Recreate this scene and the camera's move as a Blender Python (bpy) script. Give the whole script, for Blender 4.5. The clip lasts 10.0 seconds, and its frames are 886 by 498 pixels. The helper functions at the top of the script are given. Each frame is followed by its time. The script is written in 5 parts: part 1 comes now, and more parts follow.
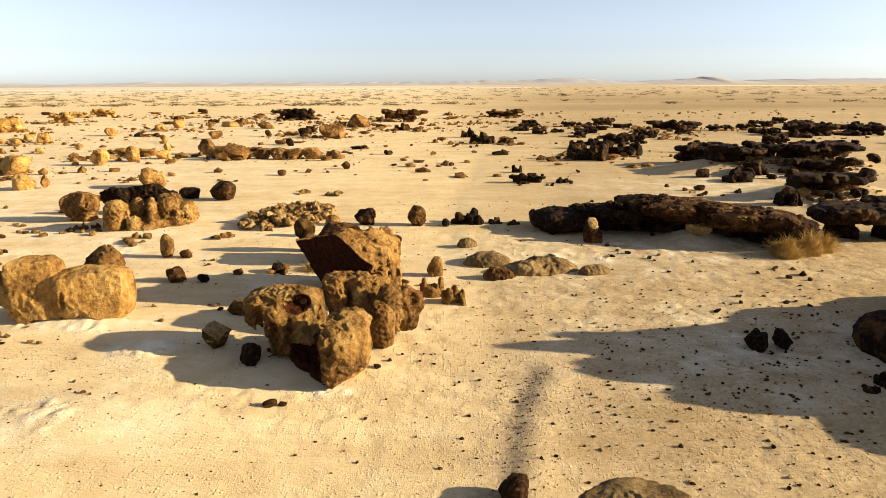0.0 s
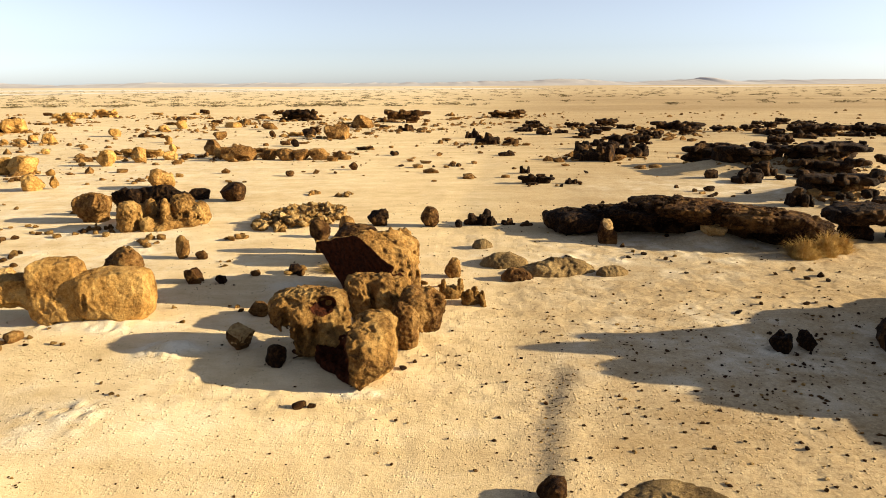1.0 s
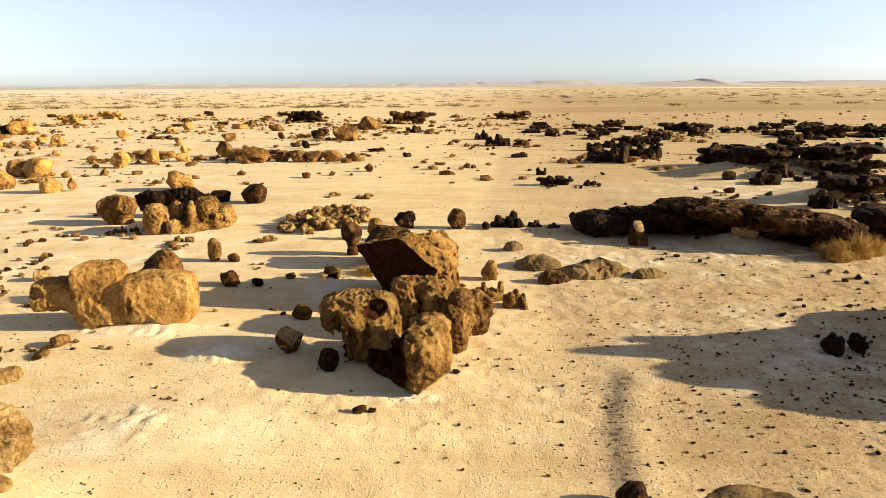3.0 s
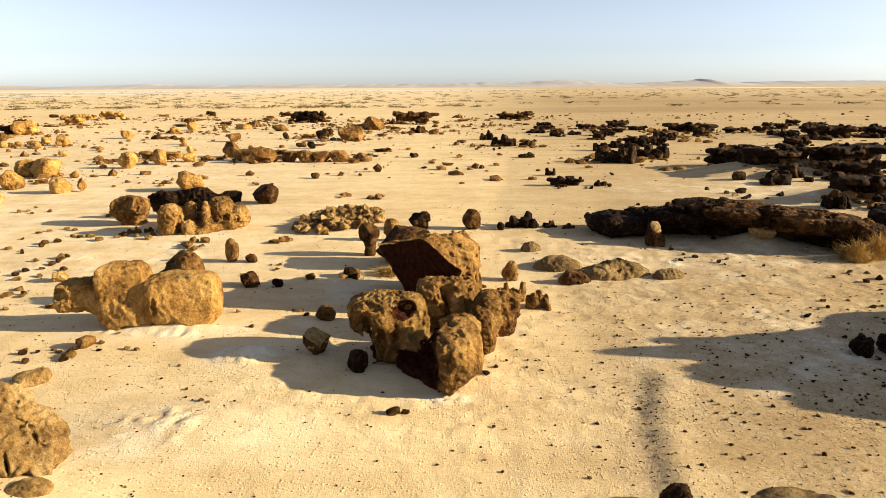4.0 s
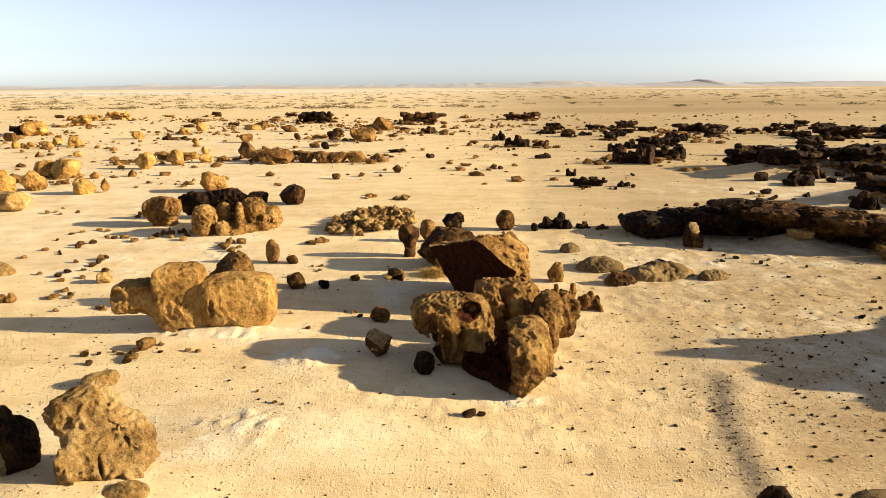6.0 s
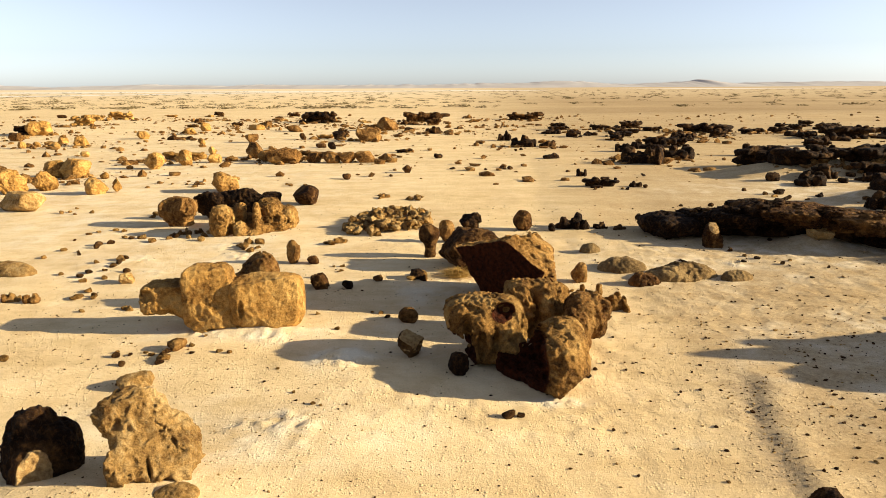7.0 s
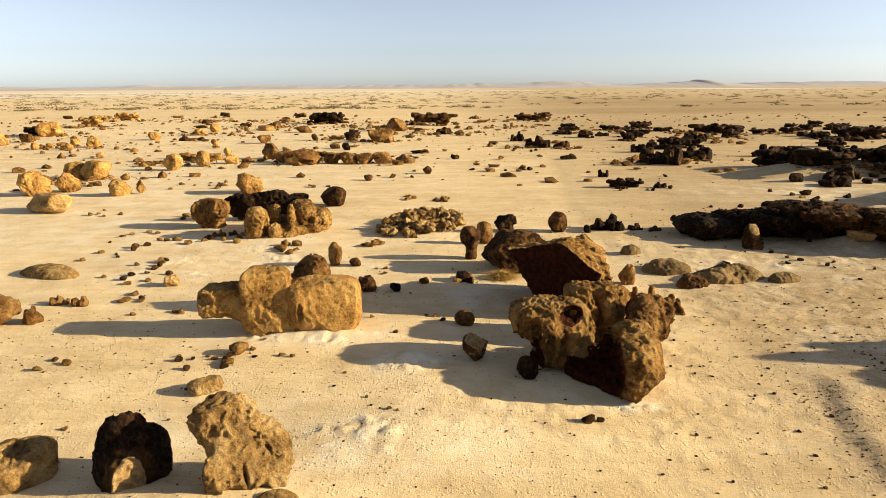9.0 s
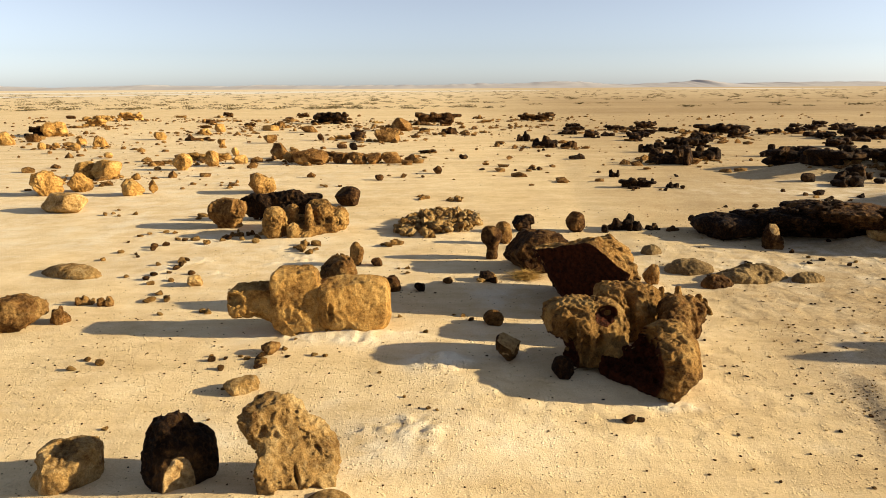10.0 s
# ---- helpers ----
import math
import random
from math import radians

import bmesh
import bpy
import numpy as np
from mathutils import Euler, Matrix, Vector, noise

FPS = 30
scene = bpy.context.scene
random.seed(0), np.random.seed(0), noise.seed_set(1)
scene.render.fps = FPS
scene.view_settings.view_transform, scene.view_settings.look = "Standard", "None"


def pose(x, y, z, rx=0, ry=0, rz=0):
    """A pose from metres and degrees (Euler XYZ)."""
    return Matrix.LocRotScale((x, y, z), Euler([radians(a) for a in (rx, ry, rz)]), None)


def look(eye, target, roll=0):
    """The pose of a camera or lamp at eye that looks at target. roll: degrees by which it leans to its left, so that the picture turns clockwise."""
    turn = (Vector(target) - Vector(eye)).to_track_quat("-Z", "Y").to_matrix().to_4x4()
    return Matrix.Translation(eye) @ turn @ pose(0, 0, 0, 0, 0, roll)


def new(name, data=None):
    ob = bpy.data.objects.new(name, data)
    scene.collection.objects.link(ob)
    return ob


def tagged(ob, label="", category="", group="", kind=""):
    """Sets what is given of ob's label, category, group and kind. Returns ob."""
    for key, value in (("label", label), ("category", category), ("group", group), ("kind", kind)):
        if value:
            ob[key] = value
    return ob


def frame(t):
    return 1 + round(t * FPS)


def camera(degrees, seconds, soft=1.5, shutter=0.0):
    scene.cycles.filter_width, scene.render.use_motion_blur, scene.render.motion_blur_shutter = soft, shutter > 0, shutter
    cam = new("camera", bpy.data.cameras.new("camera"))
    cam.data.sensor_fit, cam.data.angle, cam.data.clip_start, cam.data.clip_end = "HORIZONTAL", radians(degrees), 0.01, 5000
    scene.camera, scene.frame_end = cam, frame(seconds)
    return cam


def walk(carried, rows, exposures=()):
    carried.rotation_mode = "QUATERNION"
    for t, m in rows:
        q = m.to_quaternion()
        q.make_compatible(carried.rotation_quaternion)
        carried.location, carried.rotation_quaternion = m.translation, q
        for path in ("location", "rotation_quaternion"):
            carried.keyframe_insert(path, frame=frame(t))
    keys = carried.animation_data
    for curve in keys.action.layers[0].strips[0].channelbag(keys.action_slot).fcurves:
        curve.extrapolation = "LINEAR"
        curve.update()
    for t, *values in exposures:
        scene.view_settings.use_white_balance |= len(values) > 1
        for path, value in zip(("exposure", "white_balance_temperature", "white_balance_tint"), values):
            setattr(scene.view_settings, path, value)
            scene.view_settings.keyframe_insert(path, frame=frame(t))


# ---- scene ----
cam = camera(65.4, 10.0, soft=0.65)
METRES, EYE, TILT, LEAN, TURN = 5.6, 5.0, -13.4, 0.3, 0.0
ROWS = [
    (0.0, 0.0, 0.0, 0.0, -0.0, -0.0, 0.0),
    (0.5, -0.0403, 0.0011, 0.0005, -0.03, 0.02, 0.01),
    (1.0, -0.0836, 0.0024, 0.0026, -0.05, 0.05, 0.01),
    (1.5, -0.1248, 0.005, 0.0043, -0.09, 0.09, 0.01),
    (2.0, -0.1702, 0.0085, 0.0059, -0.1, 0.11, 0.04),
    (2.5, -0.2112, 0.0108, 0.0073, -0.12, 0.14, 0.05),
    (4.0, -0.3506, 0.0219, 0.0104, -0.21, 0.17, 0.06),
    (4.5, -0.3982, 0.0259, 0.0114, -0.23, 0.2, 0.06),
    (5.0, -0.4541, 0.0265, 0.0122, -0.26, 0.2, 0.06),
    (5.5, -0.5072, 0.027, 0.013, -0.27, 0.21, 0.07),
    (7.0, -0.6723, 0.0344, 0.0158, -0.37, 0.21, 0.07),
    (7.5, -0.7239, 0.0383, 0.0181, -0.39, 0.21, 0.08),
    (8.0, -0.7797, 0.043, 0.0208, -0.41, 0.22, 0.11),
    (8.5, -0.8315, 0.0479, 0.023, -0.43, 0.22, 0.13),
    (9.0, -0.8874, 0.052, 0.0243, -0.42, 0.24, 0.13),
    (9.5, -0.9399, 0.0547, 0.024, -0.44, 0.24, 0.11),
    (10.0, -0.9976, 0.0558, 0.0239, -0.46, 0.24, 0.12),
]
walk(cam, [(t, pose(0, 0, EYE, TILT, LEAN, TURN) @ pose(METRES * x, METRES * y, METRES * z, 90 + pitch, roll, yaw)) for t, x, y, z, yaw, pitch, roll in ROWS], exposures=[(0.0, 1.3), (5.0, 1.28), (7.5, 1.24), (9.0, 1.12), (10.0, 1.09)])

SUN_ELEVATION, SUN_AZIMUTH = 17.5, -5.0   # degrees; azimuth counted from +x towards +y

# ---- world, sun ----
world = bpy.data.worlds.new("desert_sky")
scene.world = world
world.use_nodes = True
wn = world.node_tree.nodes
sky = wn.new("ShaderNodeTexSky")
sky.sky_type = "NISHITA"
sky.sun_disc = False
sky.sun_elevation = radians(SUN_ELEVATION)
sky.sun_rotation = radians(90 - SUN_AZIMUTH)
sky.air_density, sky.dust_density, sky.ozone_density = 0.7, 0.5, 1.2
pale = wn.new("ShaderNodeHueSaturation")      # dust haze takes colour out of the whole sky
pale.inputs["Saturation"].default_value, pale.inputs["Value"].default_value = 0.42, 0.83
deep = wn.new("ShaderNodeGamma")              # dry air: a darker dome above a bright horizon
deep.inputs["Gamma"].default_value = 1.2
wn["Background"].inputs["Strength"].default_value = 0.066
world.node_tree.links.new(sky.outputs["Color"], pale.inputs["Color"])
world.node_tree.links.new(pale.outputs["Color"], deep.inputs["Color"])
cool = wn.new("ShaderNodeMix")
cool.data_type, cool.blend_type = "RGBA", "MULTIPLY"
cool.inputs[0].default_value, cool.inputs[7].default_value = 1.0, (0.94, 0.965, 1.04, 1)
world.node_tree.links.new(deep.outputs["Color"], cool.inputs[6])
world.node_tree.links.new(cool.outputs[2], wn["Background"].inputs["Color"])

sun_data = bpy.data.lights.new("sun", "SUN")
sun_data.energy, sun_data.angle, sun_data.color = 5.0, radians(0.6), (1.0, 0.845, 0.555)
sun = new("sun", sun_data)
ca, sa = math.cos(radians(SUN_AZIMUTH)), math.sin(radians(SUN_AZIMUTH))
ce, se = math.cos(radians(SUN_ELEVATION)), math.sin(radians(SUN_ELEVATION))
sun.matrix_world = look((60 * ca * ce, 60 * sa * ce, 60 * se), (0, 0, 0))


# ---- noise ----
_rng = np.random.RandomState(7)
PERM = np.concatenate([_rng.permutation(256)] * 3).astype(np.int64)
GRAD = _rng.normal(size=(256, 3))
GRAD /= np.linalg.norm(GRAD, axis=1)[:, None]


def perlin(p):
    """Gradient noise, about -0.7 to 0.7, at the points p (n, 3)."""
    i = np.floor(p).astype(np.int64)
    f = p - i
    i &= 255
    u = f * f * f * (f * (f * 6 - 15) + 10)
    total = np.zeros(len(p))
    for dx in (0, 1):
        for dy in (0, 1):
            for dz in (0, 1):
                h = PERM[PERM[PERM[(i[:, 0] + dx)] + i[:, 1] + dy] + i[:, 2] + dz]
                g = GRAD[h]
                dot = g[:, 0] * (f[:, 0] - dx) + g[:, 1] * (f[:, 1] - dy) + g[:, 2] * (f[:, 2] - dz)
                w = (u[:, 0] if dx else 1 - u[:, 0]) * (u[:, 1] if dy else 1 - u[:, 1]) * (u[:, 2] if dz else 1 - u[:, 2])
                total += w * dot
    return total


def fbm(p, octaves=3, gain=0.5):
    total, a = np.zeros(len(p)), 1.0
    for k in range(octaves):
        total += a * perlin(p * 2.03 ** k + 17.3 * k)
        a *= gain
    return total


def cells(p):
    """Distance to the nearest of one random point per unit cell."""
    i = np.floor(p).astype(np.int64)
    f = p - i
    best = np.full(len(p), 9.0)
    for dx in (-1, 0, 1):
        for dy in (-1, 0, 1):
            for dz in (-1, 0, 1):
                h = PERM[PERM[PERM[(i[:, 0] + dx) & 255] + ((i[:, 1] + dy) & 255)] + ((i[:, 2] + dz) & 255)]
                q = 0.5 + 0.42 * GRAD[h]
                best = np.minimum(best, (dx + q[:, 0] - f[:, 0]) ** 2 + (dy + q[:, 1] - f[:, 1]) ** 2 + (dz + q[:, 2] - f[:, 2]) ** 2)
    return np.sqrt(best)


def smooth(a, b, v):
    s = np.clip((v - a) / (b - a), 0, 1)
    return s * s * (3 - 2 * s)


# ---- materials ----
def material(name):
    m = bpy.data.materials.new(name)
    m.use_nodes = True
    nodes, links = m.node_tree.nodes, m.node_tree.links
    bsdf = nodes["Principled BSDF"]
    bsdf.inputs["Specular IOR Level"].default_value = 0.04
    return m, nodes, links, bsdf


def noise_node(nodes, links, coord, scale, detail=6.0, rough=0.6, distortion=0.0):
    n = nodes.new("ShaderNodeTexNoise")
    n.inputs["Scale"].default_value = scale
    n.inputs["Detail"].default_value = detail
    n.inputs["Roughness"].default_value = rough
    n.inputs["Distortion"].default_value = distortion
    links.new(coord, n.inputs["Vector"])
    return n.outputs["Fac"]


def ramp_node(nodes, links, fac, *stops):
    r = nodes.new("ShaderNodeValToRGB")
    el = r.color_ramp.elements
    while len(el) < len(stops):
        el.new(0.5)
    for e, (p, c) in zip(el, stops):
        e.position = p
        e.color = (*c, 1) if len(c) == 3 else c
    links.new(fac, r.inputs["Fac"])
    return r.outputs["Color"]


def mix_node(nodes, links, fac, a, b, blend="MIX"):
    m = nodes.new("ShaderNodeMix")
    m.data_type, m.blend_type = "RGBA", blend
    for socket, v in ((m.inputs[0], fac), (m.inputs[6], a), (m.inputs[7], b)):
        if hasattr(v, "is_linked"):
            links.new(v, socket)
        elif isinstance(v, (int, float)):
            socket.default_value = v
        else:
            socket.default_value = (*v, 1)
    return m.outputs[2]


def math_node(nodes, links, op, a, b=0.0, clamp=False):
    m = nodes.new("ShaderNodeMath")
    m.operation, m.use_clamp = op, clamp
    for socket, v in zip(m.inputs, (a, b)):
        if isinstance(v, (int, float)):
            socket.default_value = v
        else:
            links.new(v, socket)
    return m.outputs[0]


def bump_node(nodes, links, height, strength, distance, under=None):
    b = nodes.new("ShaderNodeBump")
    b.inputs["Strength"].default_value = strength
    b.inputs["Distance"].default_value = distance
    links.new(height, b.inputs["Height"])
    if under is not None:
        links.new(under, b.inputs["Normal"])
    return b.outputs["Normal"]


def ramp_value(nodes, links, fac, a, b):
    r = nodes.new("ShaderNodeMapRange")
    r.inputs[1].default_value, r.inputs[2].default_value = a, b
    links.new(fac, r.inputs[0])
    return r.outputs[0]


def rock_material(name, dark, mid, pale, grain=1.0, roughness=0.9, bias=0.0, relief=1.0):
    """Weathered limestone: broad stains, fine grain, pitted relief; colours are base colours."""
    m, nodes, links, bsdf = material(name)
    tc = nodes.new("ShaderNodeTexCoord")
    info = nodes.new("ShaderNodeObjectInfo")
    off = nodes.new("ShaderNodeVectorMath")
    off.operation = "MULTIPLY_ADD"
    off.inputs[1].default_value = (1, 1, 1)
    links.new(tc.outputs["Object"], off.inputs[0])
    shift = nodes.new("ShaderNodeCombineXYZ")
    big = math_node(nodes, links, "MULTIPLY", info.outputs["Random"], 57.0)
    for k in range(3):
        links.new(big, shift.inputs[k])
    links.new(shift.outputs[0], off.inputs[2])
    co = off.outputs[0]
    broad = noise_node(nodes, links, co, 1.3 * grain, 5, 0.6, 0.6)
    fine = noise_node(nodes, links, co, 11.0 * grain, 8, 0.7)
    specks = noise_node(nodes, links, co, 46.0 * grain, 3, 0.6)
    col = ramp_node(nodes, links, broad, (0.38 + bias, dark), (0.5 + bias, mid), (0.62 + bias, pale))
    col2 = ramp_node(nodes, links, fine, (0.36 + bias, dark), (0.5 + bias, mid), (0.66 + bias, pale))
    col = mix_node(nodes, links, 0.45, col, col2)
    grey = ramp_node(nodes, links, specks, (0.35, (0.72, 0.7, 0.68)), (0.62, (1.08, 1.06, 1.02)))
    col = mix_node(nodes, links, 1.0, col, grey, "MULTIPLY")
    tone = math_node(nodes, links, "MULTIPLY_ADD", info.outputs["Random"], 0.3)
    nodes[-1].inputs[2].default_value = 0.85
    hsv = nodes.new("ShaderNodeHueSaturation")
    links.new(tone, hsv.inputs["Value"])
    links.new(col, hsv.inputs["Color"])
    col = hsv.outputs[0]
    # iron red darkened for shade, and freshly broken faces, with ragged edges
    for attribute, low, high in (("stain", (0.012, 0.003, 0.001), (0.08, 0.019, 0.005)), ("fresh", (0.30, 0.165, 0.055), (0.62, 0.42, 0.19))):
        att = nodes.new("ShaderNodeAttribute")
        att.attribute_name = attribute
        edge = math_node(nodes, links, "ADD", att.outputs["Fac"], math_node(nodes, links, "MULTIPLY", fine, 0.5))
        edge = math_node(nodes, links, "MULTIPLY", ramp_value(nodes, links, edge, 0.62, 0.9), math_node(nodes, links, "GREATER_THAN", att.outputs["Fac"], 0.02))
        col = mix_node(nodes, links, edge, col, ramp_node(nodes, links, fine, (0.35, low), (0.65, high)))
    links.new(col, bsdf.inputs["Base Color"])
    bsdf.inputs["Roughness"].default_value = roughness
    bsdf.inputs["Specular IOR Level"].default_value = 0.1
    vor = nodes.new("ShaderNodeTexVoronoi")
    vor.inputs["Scale"].default_value = 7.0 * grain
    links.new(co, vor.inputs["Vector"])
    n = bump_node(nodes, links, vor.outputs["Distance"], 0.5 * relief, 0.07)
    n = bump_node(nodes, links, fine, relief, 0.10, n)
    n = bump_node(nodes, links, specks, 0.7, 0.02, n)
    links.new(n, bsdf.inputs["Normal"])
    return m


ROCK_TAN = rock_material("tan_limestone", (0.018, 0.0065, 0.002), (0.20, 0.094, 0.026), (0.50, 0.30, 0.105), bias=0.0, relief=1.3)
ROCK_BROWN = rock_material("brown_weathered_rock", (0.008, 0.003, 0.0012), (0.065, 0.027, 0.0075), (0.28, 0.15, 0.05), bias=0.005, relief=1.3)
ROCK_DARK = rock_material("dark_varnished_rock", (0.004, 0.002, 0.001), (0.018, 0.0078, 0.003), (0.155, 0.078, 0.026), 1.3, 0.85, 0.015)
ROCK_PALE = rock_material("pale_ochre_limestone", (0.10, 0.045, 0.012), (0.44, 0.265, 0.092), (0.66, 0.48, 0.235), relief=1.1)
ROCK_GOLD = rock_material("golden_limestone", (0.036, 0.014, 0.004), (0.31, 0.162, 0.045), (0.56, 0.355, 0.128), relief=1.2)
ROCK_OCHRE = rock_material("sound_ochre_limestone", (0.09, 0.038, 0.009), (0.40, 0.215, 0.058), (0.60, 0.385, 0.135), relief=0.9)
ROCK_GREY = rock_material("dusty_grey_rock", (0.06, 0.037, 0.016), (0.19, 0.12, 0.05), (0.36, 0.25, 0.115))


def sand_material():
    m, nodes, links, bsdf = material("desert_sand")
    geo = nodes.new("ShaderNodeNewGeometry")
    co = geo.outputs["Position"]
    att = nodes.new("ShaderNodeAttribute")
    att.attribute_name = "crust_haze"
    rut = nodes.new("ShaderNodeAttribute")
    rut.attribute_name = "gravel"
    far = noise_node(nodes, links, co, 0.035, 4, 0.6, 0.4)
    broad = noise_node(nodes, links, co, 0.28, 5, 0.62, 0.5)
    mid = noise_node(nodes, links, co, 1.7, 6, 0.65, 0.3)
    fine = noise_node(nodes, links, co, 13.0, 7, 0.7)
    grit = noise_node(nodes, links, co, 60.0, 3, 0.65)
    col = ramp_node(nodes, links, broad, (0.33, (0.63, 0.465, 0.255)), (0.5, (0.74, 0.575, 0.335)), (0.68, (0.80, 0.665, 0.43)))
    colf = ramp_node(nodes, links, far, (0.35, (0.66, 0.49, 0.27)), (0.65, (0.79, 0.645, 0.41)))
    col = mix_node(nodes, links, 0.4, col, colf)
    colm = ramp_node(nodes, links, mid, (0.3, (0.55, 0.395, 0.21)), (0.55, (0.76, 0.595, 0.355)), (0.72, (0.83, 0.71, 0.50)))
    col = mix_node(nodes, links, 0.4, col, colm)
    brown_dim = nodes.new("ShaderNodeAttribute")
    brown_dim.attribute_name = "brown_dim"
    st = math_node(nodes, links, "MULTIPLY", brown_dim.outputs["Fac"], ramp_value(nodes, links, fine, 0.1, 0.9), True)
    col = mix_node(nodes, links, st, col, (0.24, 0.155, 0.075))
    mp = nodes.new("ShaderNodeMapping")
    mp.inputs["Scale"].default_value = (0.16, 0.9, 1)
    mp.inputs["Rotation"].default_value = (0, 0, 0.12)
    links.new(co, mp.inputs["Vector"])
    streak = noise_node(nodes, links, mp.outputs[0], 1.0, 6, 0.65, 0.5)
    sc = ramp_node(nodes, links, streak, (0.35, (0.86, 0.83, 0.78)), (0.55, (1.0, 1.0, 1.0)), (0.7, (1.07, 1.09, 1.14)))
    col = mix_node(nodes, links, 0.9, col, sc, "MULTIPLY")
    cr = math_node(nodes, links, "MULTIPLY", att.outputs["Fac"], ramp_value(nodes, links, mid, 0.3, 0.6), True)
    col = mix_node(nodes, links, cr, col, (0.78, 0.70, 0.55))
    gr = math_node(nodes, links, "MULTIPLY", rut.outputs["Fac"], ramp_value(nodes, links, fine, 0.2, 0.65), True)
    col = mix_node(nodes, links, gr, col, (0.27, 0.215, 0.15))
    sp = ramp_node(nodes, links, grit, (0.3, (0.8, 0.77, 0.725)), (0.6, (1.06, 1.035, 1.005)))
    col = mix_node(nodes, links, 1.0, col, sp, "MULTIPLY")
    links.new(col, bsdf.inputs["Base Color"])
    bsdf.inputs["Roughness"].default_value = 0.95
    bsdf.inputs["Specular IOR Level"].default_value = 0.05
    vor = nodes.new("ShaderNodeTexVoronoi")
    vor.inputs["Scale"].default_value = 6.0
    vor.inputs["Randomness"].default_value = 1.0
    bent = nodes.new("ShaderNodeMix")
    bent.data_type = "VECTOR"
    bent.inputs[0].default_value = 0.25
    links.new(co, bent.inputs[4])
    soft = nodes.new("ShaderNodeTexNoise")
    soft.inputs["Scale"].default_value = 3.0
    links.new(co, soft.inputs["Vector"])
    links.new(soft.outputs["Color"], bent.inputs[5])
    links.new(bent.outputs[1], vor.inputs["Vector"])
    where = noise_node(nodes, links, co, 0.55, 4, 0.6)
    grains = None
    for scale, share, radius in ((15.0, 0.6, 0.36), (33.0, 0.5, 0.4)):
        dots = nodes.new("ShaderNodeTexVoronoi")
        dots.inputs["Scale"].default_value = scale
        links.new(co, dots.inputs["Vector"])
        pick = nodes.new("ShaderNodeSeparateColor")
        links.new(dots.outputs["Color"], pick.inputs[0])
        dome = math_node(nodes, links, "MULTIPLY", ramp_value(nodes, links, dots.outputs["Distance"], radius, 0.05), math_node(nodes, links, "GREATER_THAN", pick.outputs[0], share))
        dome = math_node(nodes, links, "MULTIPLY", dome, 15.0 / scale)
        grains = dome if grains is None else math_node(nodes, links, "ADD", grains, dome)
    lumps_ = math_node(nodes, links, "MULTIPLY", grains, ramp_value(nodes, links, where, 0.3, 0.62))
    n = bump_node(nodes, links, vor.outputs["Distance"], 0.05, 0.05)
    n = bump_node(nodes, links, lumps_, 0.9, 0.028, n)
    n = bump_node(nodes, links, fine, 0.45, 0.05, n)
    n = bump_node(nodes, links, grit, 0.6, 0.012, n)
    links.new(n, bsdf.inputs["Normal"])
    return m


def plain_material(name, a, b, scale, roughness=0.9):
    m, nodes, links, bsdf = material(name)
    geo = nodes.new("ShaderNodeNewGeometry")
    n1 = noise_node(nodes, links, geo.outputs["Position"], scale, 5, 0.6)
    col = ramp_node(nodes, links, n1, (0.35, a), (0.65, b))
    links.new(col, bsdf.inputs["Base Color"])
    bsdf.inputs["Roughness"].default_value = roughness
    links.new(bump_node(nodes, links, n1, 0.3, 0.02), bsdf.inputs["Normal"])
    return m


SAND = sand_material()
SHRUB_GREEN = plain_material("acacia_foliage", (0.12, 0.09, 0.042), (0.2, 0.15, 0.075), 0.6)
STRAW = plain_material("dry_straw", (0.30, 0.17, 0.045), (0.56, 0.37, 0.12), 9.0)
SALT = plain_material("pale_salt_flat", (0.70, 0.63, 0.52), (0.80, 0.75, 0.66), 0.02)
# hill colour greyed and paled for the haze of distance
HILL = plain_material("hazed_hill_rock", (0.40, 0.37, 0.37), (0.48, 0.45, 0.44), 0.004)


# ---- ground ----
def line_gap(x, y, pts):
    """Distance in the plan from (x, y) to a line of points."""
    best = np.full(np.shape(x), 1e9)
    for (ax, ay), (bx, by) in zip(pts, pts[1:]):
        t = np.clip(((x - ax) * (bx - ax) + (y - ay) * (by - ay)) / ((bx - ax) ** 2 + (by - ay) ** 2), 0, 1)
        best = np.minimum(best, np.hypot(x - ax - t * (bx - ax), y - ay - t * (by - ay)))
    return best


RUT = [(1.55, 11.3), (1.25, 10.3), (0.99, 9.36), (0.74, 7.9), (0.5, 6.5)]
TRACK = [(0.9, 12.0), (0.95, 15.7), (-0.2, 20.6), (0.4, 29.2), (2.4, 45.0)]


def blob(x, y, cx, cy, rx, ry):
    return np.exp(-((x - cx) / rx) ** 2 - ((y - cy) / ry) ** 2)


